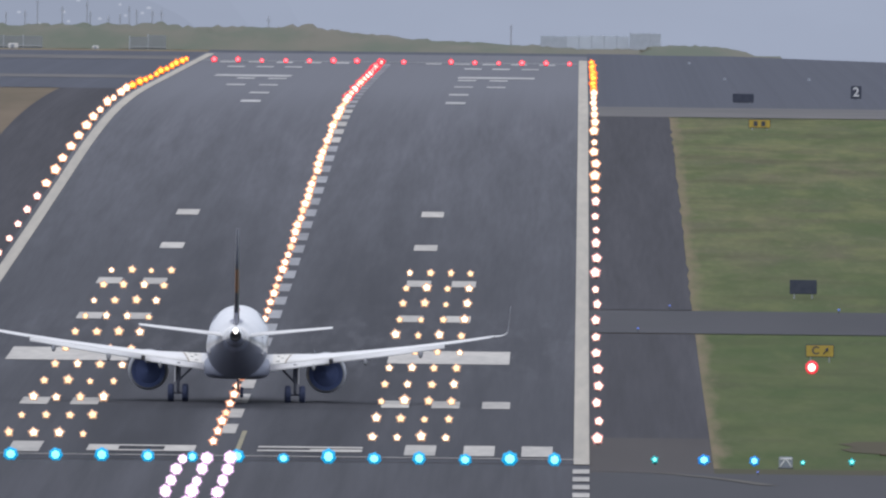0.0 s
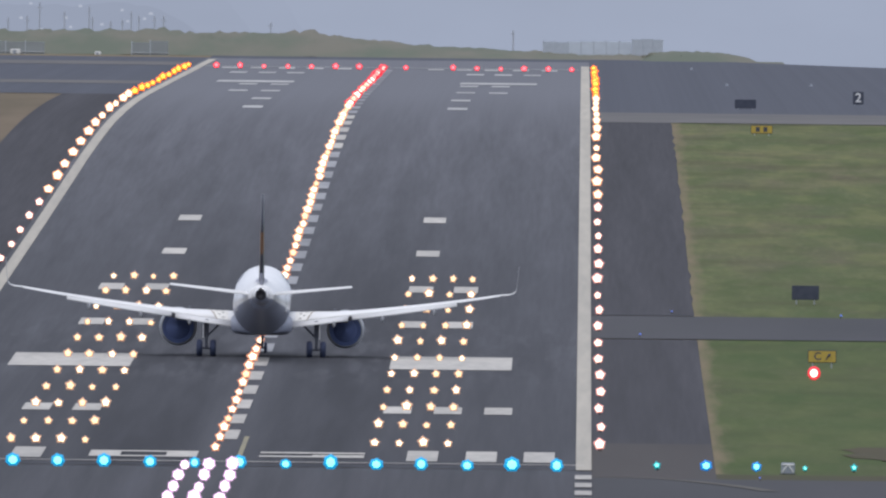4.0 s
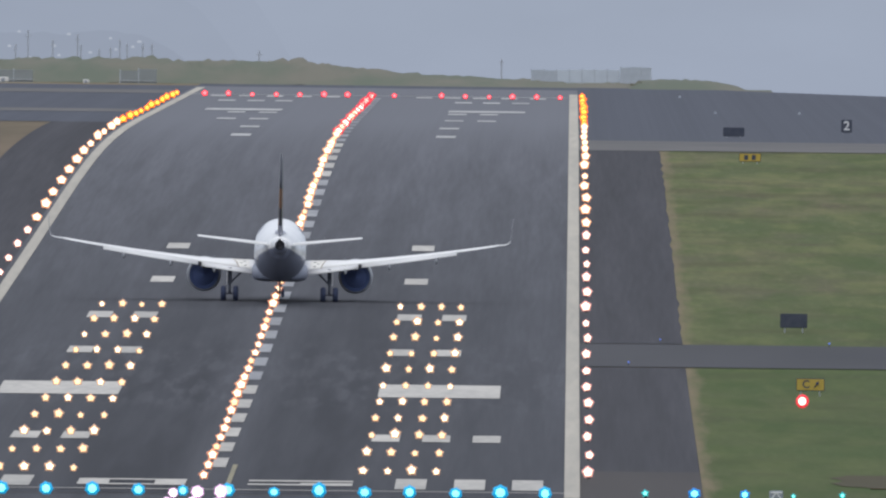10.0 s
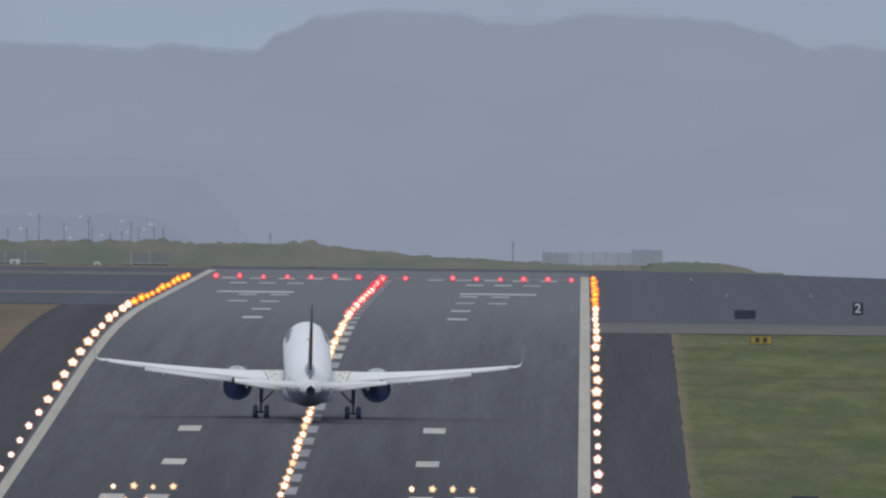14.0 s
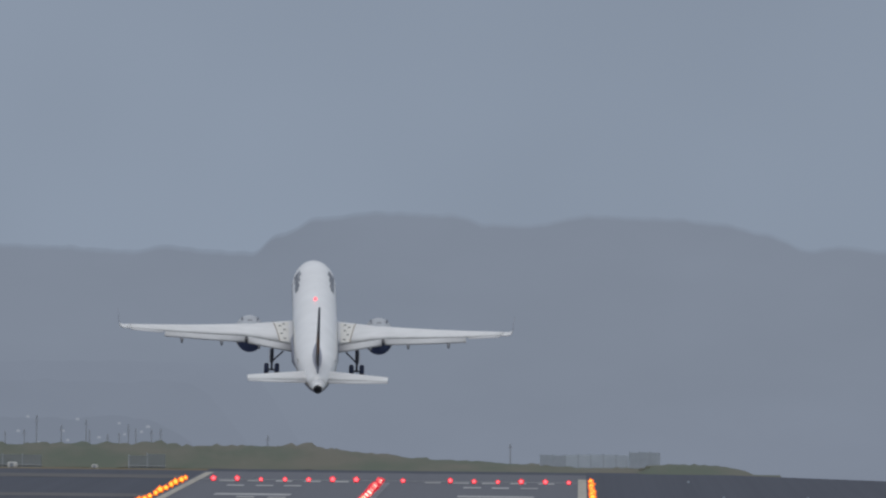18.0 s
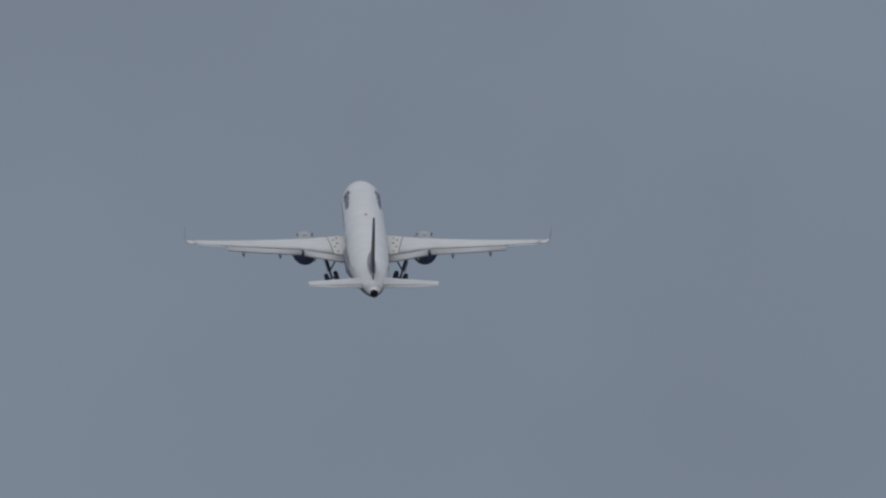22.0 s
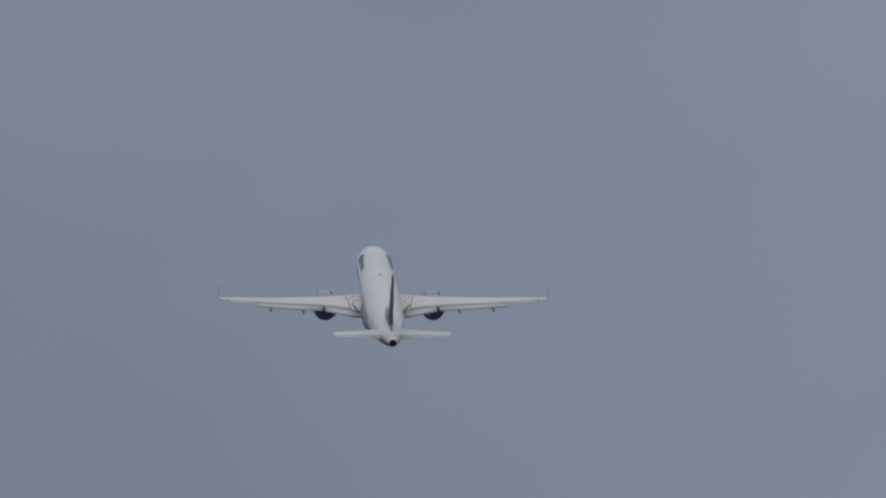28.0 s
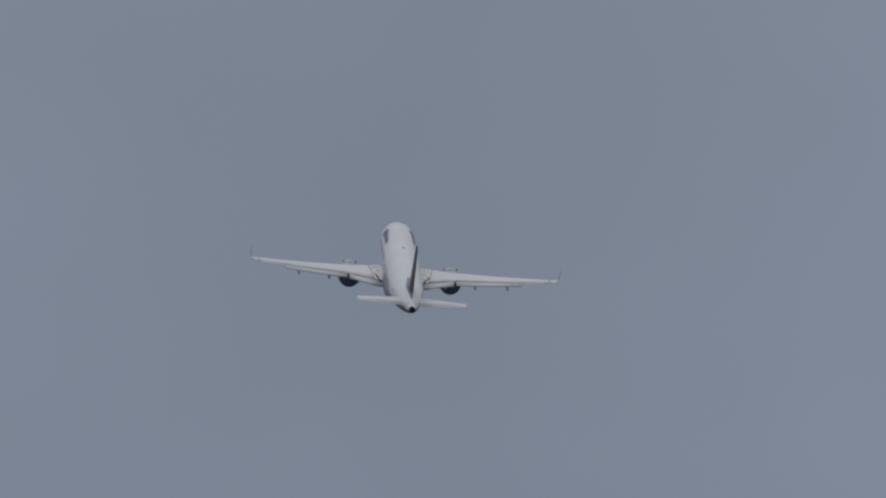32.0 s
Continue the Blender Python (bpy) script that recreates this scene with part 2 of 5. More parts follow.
def turf(name):
    """Mown grass: green, yellowish and brown drifts over fine blades."""
    m = material(name, (0.106, 0.125, 0.046), (0.080, 0.098, 0.034), 2.4, 0.9, bump=0.6, stretch=(0.8, 0.05, 1), coarse=0.15, spread=0.25)
    nt = m.node_tree
    b = nt.nodes["Principled BSDF"]
    base = b.inputs["Base Color"].links[0].from_socket
    tc = nt.nodes.new("ShaderNodeTexCoord")
    sep, wav, add, strip, mown = (nt.nodes.new(k) for k in ("ShaderNodeSeparateXYZ", "ShaderNodeTexNoise", "ShaderNodeMath", "ShaderNodeMapRange", "ShaderNodeMixRGB"))
    # the strip along the shoulder is mown closer and drier than the field
    wav.inputs["Scale"].default_value, wav.inputs["Detail"].default_value = 0.03, 4.0
    add.operation, add.inputs[1].default_value = "MULTIPLY_ADD", 14.0
    strip.inputs["From Min"].default_value, strip.inputs["From Max"].default_value = 38.0, 50.0
    mown.inputs["Color2"].default_value = (0.076, 0.096, 0.032, 1)
    for p, q in ((tc.outputs["Object"], sep.inputs[0]), (tc.outputs["Object"], wav.inputs["Vector"]), (wav.outputs["Fac"], add.inputs[0]), (sep.outputs["X"], add.inputs[2]),
                 (add.outputs[0], strip.inputs["Value"]), (strip.outputs["Result"], mown.inputs["Fac"]), (base, mown.inputs["Color1"])):
        nt.links.new(p, q)
    base = mown.outputs["Color"]
    edge, fray, rag, dry = (nt.nodes.new(k) for k in ("ShaderNodeMapRange", "ShaderNodeTexNoise", "ShaderNodeMath", "ShaderNodeMixRGB"))
    bend = nt.nodes.new("ShaderNodeMapping")
    bend.inputs["Scale"].default_value = (0.9, 0.03, 1)
    fray.inputs["Scale"].default_value, fray.inputs["Detail"].default_value = 1.0, 5.0
    rag.operation, rag.inputs[1].default_value = "MULTIPLY_ADD", 2.4
    for key, v in (("From Min", 31.0), ("From Max", 32.3), ("To Min", 0.9), ("To Max", 0.0)):
        edge.inputs[key].default_value = v
    dry.inputs["Color2"].default_value = (0.190, 0.150, 0.095, 1)
    for p, q in ((tc.outputs["Object"], bend.inputs["Vector"]), (bend.outputs["Vector"], fray.inputs["Vector"]), (fray.outputs["Fac"], rag.inputs[0]), (sep.outputs["X"], rag.inputs[2]),
                 (rag.outputs[0], edge.inputs["Value"]), (edge.outputs["Result"], dry.inputs["Fac"])):
        nt.links.new(p, q)
    for scale, size, low, high, colour, amount in (((0.45, 0.05, 1), 0.20, 0.40, 0.68, (0.150, 0.146, 0.065), 0.85), ((0.45, 0.055, 1), 0.32, 0.44, 0.68, (0.070, 0.096, 0.034), 0.85), ((0.40, 0.055, 1), 0.26, 0.48, 0.66, (0.108, 0.090, 0.058), 0.60),
                                                   ((0.20, 0.075, 1), 0.5, 0.54, 0.68, (0.080, 0.062, 0.042), 0.55), ((1.6, 0.075, 1), 1.0, 0.42, 0.70, (0.074, 0.086, 0.034), 0.40), ((1.8, 0.090, 1), 0.9, 0.50, 0.72, (0.160, 0.162, 0.076), 0.30),
                                                   ((0.22, 0.018, 1), 1.05, 0.48, 0.66, (0.052, 0.080, 0.020), 0.65), ((0.30, 0.024, 1), 0.95, 0.52, 0.70, (0.160, 0.162, 0.062), 0.50), ((0.10, 0.034, 1), 0.9, 0.54, 0.66, (0.066, 0.066, 0.028), 0.50)):
        mp, no, rg, mu = (nt.nodes.new(k) for k in ("ShaderNodeMapping", "ShaderNodeTexNoise", "ShaderNodeMapRange", "ShaderNodeMixRGB"))
        mp.inputs["Scale"].default_value, mp.inputs["Location"].default_value = scale, (size * 90, low * 70, 0)
        no.inputs["Scale"].default_value, no.inputs["Detail"].default_value = size, 4.0
        rg.inputs["From Min"].default_value, rg.inputs["From Max"].default_value, rg.inputs["To Max"].default_value = low, high, amount
        mu.inputs["Color2"].default_value = (*colour, 1)
        nt.links.new(tc.outputs["Object"], mp.inputs["Vector"])
        nt.links.new(mp.outputs["Vector"], no.inputs["Vector"])
        nt.links.new(no.outputs["Fac"], rg.inputs["Value"])
        nt.links.new(rg.outputs["Result"], mu.inputs["Fac"])
        nt.links.new(base, mu.inputs["Color1"])
        base = mu.outputs["Color"]
    # lusher grass on the low ground before the first taxiway
    low_lying, lush = nt.nodes.new("ShaderNodeMapRange"), nt.nodes.new("ShaderNodeMixRGB")
    for key, v in (("From Min", -640.0), ("From Max", -420.0), ("To Min", 0.50), ("To Max", 0.0)):
        low_lying.inputs[key].default_value = v
    lush.inputs["Color2"].default_value = (0.038, 0.070, 0.013, 1)
    nt.links.new(sep.outputs["Y"], low_lying.inputs["Value"])
    nt.links.new(low_lying.outputs["Result"], lush.inputs["Fac"])
    nt.links.new(base, lush.inputs["Color1"])
    base = lush.outputs["Color"]
    nt.links.new(base, dry.inputs["Color1"])
    base = dry.outputs["Color"]
    nt.links.new(base, b.inputs["Base Color"])
    return m


M_GRASS = turf("mown_grass")
M_STRAW = material("straw_brown_grass", (0.165, 0.128, 0.090), (0.124, 0.101, 0.068), 0.5, 0.95, bump=0.5, stretch=(0.5, 0.03, 1), coarse=0.3)
M_BROWN = material("brown_soil_streak", (0.088, 0.068, 0.048), (0.064, 0.064, 0.036), 0.5, 0.95, stretch=(0.4, 0.05, 1))
# Haze is painted into far bank, fence and mast colours, paler and greyer.
M_BANK = material("hazed_rough_grass", (0.128, 0.147, 0.114), (0.172, 0.166, 0.136), 0.14, 0.95, bump=0.6, coarse=0.5, stretch=(1, 0.3, 2), spread=0.2)
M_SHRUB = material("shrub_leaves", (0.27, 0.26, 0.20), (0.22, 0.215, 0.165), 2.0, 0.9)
M_WATER = material("grey_water", (0.10, 0.13, 0.15), (0.08, 0.11, 0.13), 0.05, 0.15)
M_GREY = material("weathered_grey_metal", (0.34, 0.37, 0.41), (0.29, 0.32, 0.36), 1.0, 0.6, 0.1)
M_GREY_DARK = material("hazed_cladding", (0.46, 0.50, 0.55), (0.40, 0.44, 0.49), 1.5, 0.7)
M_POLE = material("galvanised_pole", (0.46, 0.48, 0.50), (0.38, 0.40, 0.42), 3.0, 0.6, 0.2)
M_MAST = material("hazed_mast", (0.42, 0.45, 0.50), (0.36, 0.39, 0.44), 3.0, 0.7)
M_MESH = material("hazed_mesh_fence", (0.295, 0.322, 0.328), (0.255, 0.28, 0.28), 0.6, 0.8)
M_PALE = material("hazed_fence_panel", (0.56, 0.61, 0.67), (0.50, 0.55, 0.61), 1.0, 0.7)
# Sign black lifted towards blue, with haze painted into it.
M_BLACK = material("hazed_sign_black", (0.060, 0.068, 0.094), (0.085, 0.094, 0.120), 2.0, 0.75)
M_SIGN_YELLOW = material("yellow_sign_face", (0.52, 0.37, 0.06), (0.44, 0.31, 0.06), 3.0, 0.5)
M_SIGN_WHITE = material("white_sign_paint", (0.78, 0.78, 0.76), (0.66, 0.66, 0.65), 3.0, 0.5)
M_FIXTURE = material("lamp_housing", (0.030, 0.031, 0.034), (0.050, 0.050, 0.052), 6.0, 0.5, 0.6)
M_WHITE = material("aircraft_white_paint", (0.86, 0.86, 0.86), (0.79, 0.79, 0.79), 0.8, 0.26, coarse=0.2, spread=0.3)
M_BELLY = material("grey_belly", (0.255, 0.275, 0.345), (0.215, 0.232, 0.295), 0.7, 0.5, stretch=(1, 0.4, 1), coarse=0.2)
M_WING = material("wing_light_grey_paint", (0.82, 0.818, 0.81), (0.72, 0.718, 0.71), 1.6, 0.35, stretch=(0.4, 1, 1), coarse=0.2)
M_FLAP = material("flap_grey_paint", (0.69, 0.69, 0.69), (0.60, 0.60, 0.60), 1.6, 0.4, stretch=(0.4, 1, 1))
M_FAIRING = material("fairing_grey", (0.26, 0.27, 0.29), (0.20, 0.21, 0.23), 2.0, 0.45)
M_NACELLE = material("nacelle_grey_paint", (0.47, 0.49, 0.52), (0.41, 0.43, 0.46), 1.2, 0.4)
M_SEAM = material("dark_seam", (0.055, 0.055, 0.058), (0.10, 0.095, 0.09), 3.0, 0.6)
M_NAVY = material("dark_navy_livery", (0.016, 0.020, 0.036), (0.024, 0.028, 0.046), 1.5, 0.3)
M_SLATE = material("slate_livery", (0.17, 0.185, 0.225), (0.14, 0.155, 0.19), 2.0, 0.35)
M_WINGLET = material("winglet_grey", (0.075, 0.08, 0.10), (0.055, 0.06, 0.078), 2.0, 0.35)
M_WINGLET_INNER = material("winglet_inner_grey", (0.46, 0.475, 0.51), (0.41, 0.425, 0.46), 2.0, 0.4)
M_ORANGE = material("orange_livery", (0.17, 0.078, 0.034), (0.12, 0.056, 0.028), 2.0, 0.35)
M_BURNT = material("heat_stained_metal", (0.030, 0.032, 0.042), (0.020, 0.022, 0.030), 3.0, 0.7, 0.2)
# Duct, tyre and strut colours are lifted towards blue to paint in haze.
M_DUCT = material("hazed_engine_duct", (0.165, 0.215, 0.41), (0.145, 0.19, 0.37), 3.0, 0.9)
M_TYRE = material("tyre_rubber", (0.046, 0.058, 0.105), (0.056, 0.068, 0.115), 5.0, 0.85)
M_STRUT = material("landing_gear_steel", (0.13, 0.14, 0.175), (0.085, 0.092, 0.12), 4.0, 0.5, 0.3)
M_CREAM = material("cream_walkway_paint", (0.80, 0.785, 0.735), (0.74, 0.72, 0.665), 3.0, 0.5)
M_FINROOT = material("fin_root_grey", (0.30, 0.31, 0.38), (0.24, 0.25, 0.32), 2.0, 0.4)
M_OCHRE = material("ochre_walkway_line", (0.25, 0.185, 0.12), (0.20, 0.15, 0.11), 3.0, 0.5)
# Rim glows imitate the coloured glare fringe around each lamp.
G_WHITE = glow("white_lamp", (1.0, 0.82, 0.60), 2.4)
G_STROBE = glow("strobe_lamp", (1.0, 0.95, 0.90), 4.0)
G_COLD = glow("approach_lamp", (1.0, 0.93, 0.90), 3.0)
G_CREAM = glow("cream_lamp", (1.0, 0.80, 0.52), 2.3)
G_HONEY = glow("honey_glare_rim", (1.0, 0.46, 0.26), 0.72)
G_WARM = glow("warm_lamp", (1.0, 0.70, 0.36), 1.5)
G_FLAME = glow("orange_glare_rim", (0.95, 0.40, 0.24), 0.55)
G_ROSE = glow("rosy_glare_rim", (0.95, 0.44, 0.40), 0.60)
G_GOLD = glow("golden_glare_rim", (0.78, 0.46, 0.30), 0.48)
G_VIOLET = glow("violet_glare_rim", (0.80, 0.50, 0.78), 0.75)
G_AMBER = glow("amber_lamp", (1.0, 0.42, 0.05), 2.4)
G_AMBER_RIM = glow("amber_glare_rim", (1.0, 0.16, 0.01), 1.2)
G_RED = glow("red_lamp", (1.0, 0.10, 0.12), 3.2)
G_RED_RIM = glow("red_glare_rim", (0.80, 0.03, 0.05), 0.9)
G_REDHOT = glow("bright_red_lamp", (1.0, 0.36, 0.30), 4.0)
G_GREEN = glow("green_lamp", (0.24, 1.0, 0.86), 1.4)
G_GREEN_RIM = glow("green_glare_rim", (0.0, 0.38, 0.74), 0.66)
G_BLUE_RIM = glow("blue_glare_rim", (0.0, 0.26, 0.80), 0.55)
G_TEAL_RIM = glow("teal_glare_rim", (0.0, 0.50, 0.55), 0.5)
G_BLUE = glow("blue_lamp", (0.15, 0.25, 0.80), 0.6)


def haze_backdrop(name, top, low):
    """Far mist painted as a plain glow with soft drifts."""
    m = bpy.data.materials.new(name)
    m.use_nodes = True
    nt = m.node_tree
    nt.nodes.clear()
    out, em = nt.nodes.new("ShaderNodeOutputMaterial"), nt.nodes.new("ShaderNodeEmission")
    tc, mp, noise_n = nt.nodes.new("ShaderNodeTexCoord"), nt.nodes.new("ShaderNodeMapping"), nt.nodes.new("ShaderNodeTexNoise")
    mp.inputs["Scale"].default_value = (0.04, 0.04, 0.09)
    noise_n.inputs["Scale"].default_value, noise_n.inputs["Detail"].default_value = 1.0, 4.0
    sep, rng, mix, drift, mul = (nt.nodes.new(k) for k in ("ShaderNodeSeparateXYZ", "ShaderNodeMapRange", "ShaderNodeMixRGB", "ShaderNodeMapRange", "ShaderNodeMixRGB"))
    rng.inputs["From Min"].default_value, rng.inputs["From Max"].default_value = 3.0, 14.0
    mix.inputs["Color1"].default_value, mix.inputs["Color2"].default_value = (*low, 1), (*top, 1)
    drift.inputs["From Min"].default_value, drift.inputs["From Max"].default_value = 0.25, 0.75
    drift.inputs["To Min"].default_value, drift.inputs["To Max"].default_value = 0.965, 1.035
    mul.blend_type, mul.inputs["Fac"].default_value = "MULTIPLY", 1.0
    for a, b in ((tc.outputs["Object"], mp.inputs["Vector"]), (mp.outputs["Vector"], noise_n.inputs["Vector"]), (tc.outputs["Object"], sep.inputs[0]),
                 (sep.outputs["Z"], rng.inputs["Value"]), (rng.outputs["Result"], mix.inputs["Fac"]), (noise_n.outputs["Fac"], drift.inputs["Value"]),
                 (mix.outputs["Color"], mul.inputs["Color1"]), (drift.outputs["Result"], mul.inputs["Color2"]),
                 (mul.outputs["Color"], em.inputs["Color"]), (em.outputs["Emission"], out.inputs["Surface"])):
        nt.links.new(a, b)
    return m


# Haze is painted into these glowing colours of hills and shore.
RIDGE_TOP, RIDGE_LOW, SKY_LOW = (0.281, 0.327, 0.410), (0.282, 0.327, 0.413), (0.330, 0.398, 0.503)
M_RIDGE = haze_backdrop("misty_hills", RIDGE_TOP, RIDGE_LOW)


# ---------------------------------------------------------------- mesh helpers
def finish(bm, name, mats, smooth=False):
    me = bpy.data.meshes.new(name)
    bmesh.ops.recalc_face_normals(bm, faces=bm.faces)
    bm.to_mesh(me)
    bm.free()
    for m in mats if isinstance(mats, (list, tuple)) else [mats]:
        me.materials.append(m)
    if smooth:
        me.polygons.foreach_set("use_smooth", [True] * len(me.polygons))
    return me


def part(name, bm, mat, parent=None, label="", smooth=False, at=None):
    """Links a bmesh (or a finished mesh) as one mesh object, under a thing or a part."""
    me = bm if isinstance(bm, bpy.types.Mesh) else finish(bm, name, mat, smooth)
    ob = new(name, me)
    if parent is not None:
        ob.parent = parent
    if at is not None:
        ob.matrix_basis = at
    return tagged(ob, label)


def box(bm, x0, x1, y0, y1, z0, z1, bevel=0.0):
    vs = [bm.verts.new((x, y, z)) for x in (x0, x1) for y in (y0, y1) for z in (z0, z1)]
    fs = [bm.faces.new([vs[i] for i in q]) for q in ((0, 1, 3, 2), (4, 6, 7, 5), (0, 4, 5, 1), (2, 3, 7, 6), (0, 2, 6, 4), (1, 5, 7, 3))]
    if bevel:
        bmesh.ops.bevel(bm, geom=list({e for f in fs for e in f.edges}), offset=bevel, segments=2, affect="EDGES")
    return bm


def tube(bm, a, b, r0, r1=None, n=12, caps=True):
    a, b = Vector(a), Vector(b)
    r1 = r0 if r1 is None else r1
    q = (b - a).to_track_quat("Z", "Y")
    rings = []
    for p, r in ((a, r0), (b, r1)):
        rings.append([bm.verts.new(p + q @ Vector((r * math.cos(2 * math.pi * i / n), r * math.sin(2 * math.pi * i / n), 0))) for i in range(n)])
    for i in range(n):
        bm.faces.new((rings[0][i], rings[0][(i + 1) % n], rings[1][(i + 1) % n], rings[1][i]))
    if caps:
        bm.faces.new(rings[0][::-1])
        bm.faces.new(rings[1])
    return bm


def loft(bm, rings, caps=True, closed=True):
    made = [[bm.verts.new(p) for p in ring] for ring in rings]
    faces = []
    n = len(made[0])
    for a, b in zip(made, made[1:]):
        for i in range(n if closed else n - 1):
            faces.append(bm.faces.new((a[i], a[(i + 1) % n], b[(i + 1) % n], b[i])))
    if caps:
        bm.faces.new(made[0][::-1])
        bm.faces.new(made[-1])
    return faces


def lathe_y(bm, profile, n=20, centre=(0, 0, 0), caps=False):
    """Profile of (y, radius) round a line along y."""
    cx, cy, cz = centre
    rings = [[(cx + r * math.cos(2 * math.pi * i / n), cy + y, cz + r * math.sin(2 * math.pi * i / n)) for i in range(n)] for y, r in profile]
    return loft(bm, rings, caps)


# ---------------------------------------------------------------- lie of the land
LIE = ((-1020, -12.91), (-900, -12.02), (-700, -10.52), (-500, -8.61), (-300, -6.41), (-100, -4.08), (100, -1.78), (250, -0.5), (400, 0.13), (550, 0.31), (700, 0.28), (900, 0.26), (1280, 0.22))


def hermite(y):
    ys, zs = [k[0] for k in LIE], [k[1] for k in LIE]
    slope = [(zs[1] - zs[0]) / (ys[1] - ys[0])]
    for i in range(1, len(ys) - 1):
        a, b = ys[i] - ys[i - 1], ys[i + 1] - ys[i]
        slope.append((b * (zs[i] - zs[i - 1]) / a + a * (zs[i + 1] - zs[i]) / b) / (a + b))
    slope.append((zs[-1] - zs[-2]) / (ys[-1] - ys[-2]))
    j = max(i for i in range(len(ys) - 1) if y >= ys[i])
    w = ys[j + 1] - ys[j]
    u = (y - ys[j]) / w
    return ((2 * u**3 - 3 * u**2 + 1) * zs[j] + (u**3 - 2 * u**2 + u) * w * slope[j]
            + (-2 * u**3 + 3 * u**2) * zs[j + 1] + (u**3 - u**2) * w * slope[j + 1])


def along(y):
    if y <= LIE[0][0]:
        return LIE[0][1] + max(y - LIE[0][0], -400) * 0.0075
    return LIE[-1][1] if y >= LIE[-1][0] else hermite(y)


def edge_of_plateau(x):
    if x > 34:
        return max(1385 - min(x - 34, 8) * 10.0 - max(0, x - 42) * 5.5, -400)
    return 1410.0 - max(0, x - 30) * 6.25


def lie(x, y):
    """Height of the ground."""
    over = y - edge_of_plateau(x)
    z = along(y)
    if over > 0:
        z -= 26 * min(1, over / 110) ** 1.6
    return z


def sheet(name, xs, y0, y1, mat, lift, step=20.0, left=None, right=None, parent=None, kind="structure", label="", category=""):
    """A strip of ground cover that follows the land; left and right bend its sides."""
    bm = bmesh.new()
    count = max(1, int(round((y1 - y0) / step)))
    rows = []
    for i in range(count + 1):
        y = y0 + (y1 - y0) * i / count
        row = []
        for x in xs:
            if left and x == xs[0]:
                x = left(y)
            if right and x == xs[-1]:
                x = right(y)
            row.append(bm.verts.new((x, y, lie(x, y) + lift)))
        rows.append(row)
    for a, b in zip(rows, rows[1:]):
        for i in range(len(a) - 1):
            bm.faces.new((a[i], a[i + 1], b[i + 1], b[i]))
    ob = part(name, bm, mat, parent, smooth=True)
    return tagged(ob, label, category, kind=kind if parent is None else "")


def span(a, b, step):
    n = max(1, int(math.ceil((b - a) / step)))
    return [a + (b - a) * i / n for i in range(n + 1)]


bm = bmesh.new()
gx = [-6000, -2500, -1000, -400, -160] + span(-80, 28, 4) + span(30, 84, 1) + [110, 160, 400, 1000, 2500, 6000]
gy = [-9000, -4500, -3000, -1900, -1500] + span(-1300, 880, 20) + span(890, 1130, 10) + span(1136, 1420, 4) + span(1430, 1600, 10) + [1700, 2500, 6000, 12000]
grid = [[bm.verts.new((x, y, lie(x, y))) for x in gx] for y in gy]
for a, b in zip(grid, grid[1:]):
    for i in range(len(gx) - 1):
        bm.faces.new((a[i], a[i + 1], b[i + 1], b[i]))
tagged(part("ground", bm, M_GRASS, smooth=True), "mown green airfield grass with drier brown streaks", "ground", kind="structure")
bm = bmesh.new()
box(bm, -6000, 6000, 1420, 12000, -22, -18)
tagged(part("water", bm, M_WATER), "grey bay water beyond the airfield in mist", "water", kind="structure")

runway = sheet("runway", span(-22.5, 22.5, 5), -1010, 1270, M_ASPHALT, 0.06, label="long sloping dark grey asphalt runway with worn paint", category="runway")
sheet("shoulder_1", (-30, -26, -22.5), -935, 540, M_SHOULDER, 0.04, label="dark asphalt shoulder beside the runway", category="shoulder")
sheet("shoulder_2", (22.5, 26, 30), -935, -610, M_SHOULDER, 0.04, label="dark asphalt shoulder beside the runway", category="shoulder")
sheet("shoulder_3", (22.5, 26, 30), -531, 285, M_SHOULDER, 0.04, label="dark asphalt shoulder beside the runway", category="shoulder", right=lambda y: 30 + 0.22 * noise.noise((y * 0.045, 7, 0)) + 0.12 * noise.noise((y * 0.16, 9, 0)))
sheet("overrun_1", (22.5, 26, 30), -1030, -935, M_OVERRUN, 0.04, label="weathered brownish pavement beside the threshold", category="pavement")
sheet("overrun_2", span(-60, 22.5, 8), -1300, -1010, M_STOPWAY, 0.04, label="dark asphalt pavement before the threshold", category="pavement")
sheet("overrun_3", (-60, -40, -22.5), -1010, -935, M_OVERRUN, 0.04, label="weathered pavement beside the threshold", category="pavement")
sheet("soil_patch", span(36.5, 90, 4), -976, -938, M_BROWN, 0.03, 4, label="bare brownish patch in the grass near the threshold", category="soil", left=lambda y: 38.5 + 3.2 * noise.noise((y * 0.06, 3, 0)) + 0.9 * noise.noise((y * 0.3, 5, 0)))
sheet("soil_strip", span(30, 90, 6), -1030, -1016, M_BROWN, 0.03, 4, label="dark bare ground along the taxiway edge", category="soil")
sheet("taxiway_1", span(22.5, 150, 10), -608, -533, M_TAXI, 0.05, label="grey asphalt taxiway joining the runway", category="taxiway")
sheet("taxiway_2", span(22.5, 150, 10), 285, 372, M_CONCRETE, 0.05, label="pale grey taxiway crossing beside the runway", category="taxiway")
sheet("taxiway_3", span(22.5, 150, 10), -1300, -1030, M_TAXI, 0.05, label="grey asphalt taxiway leading to the threshold", category="taxiway")
sheet("apron_1", span(22.5, 62, 1), 372, 1400, M_APRON, 0.04, 4, label="broad dark asphalt apron reaching the airfield's edge", category="apron", right=lambda y: 62 + 0 * y)
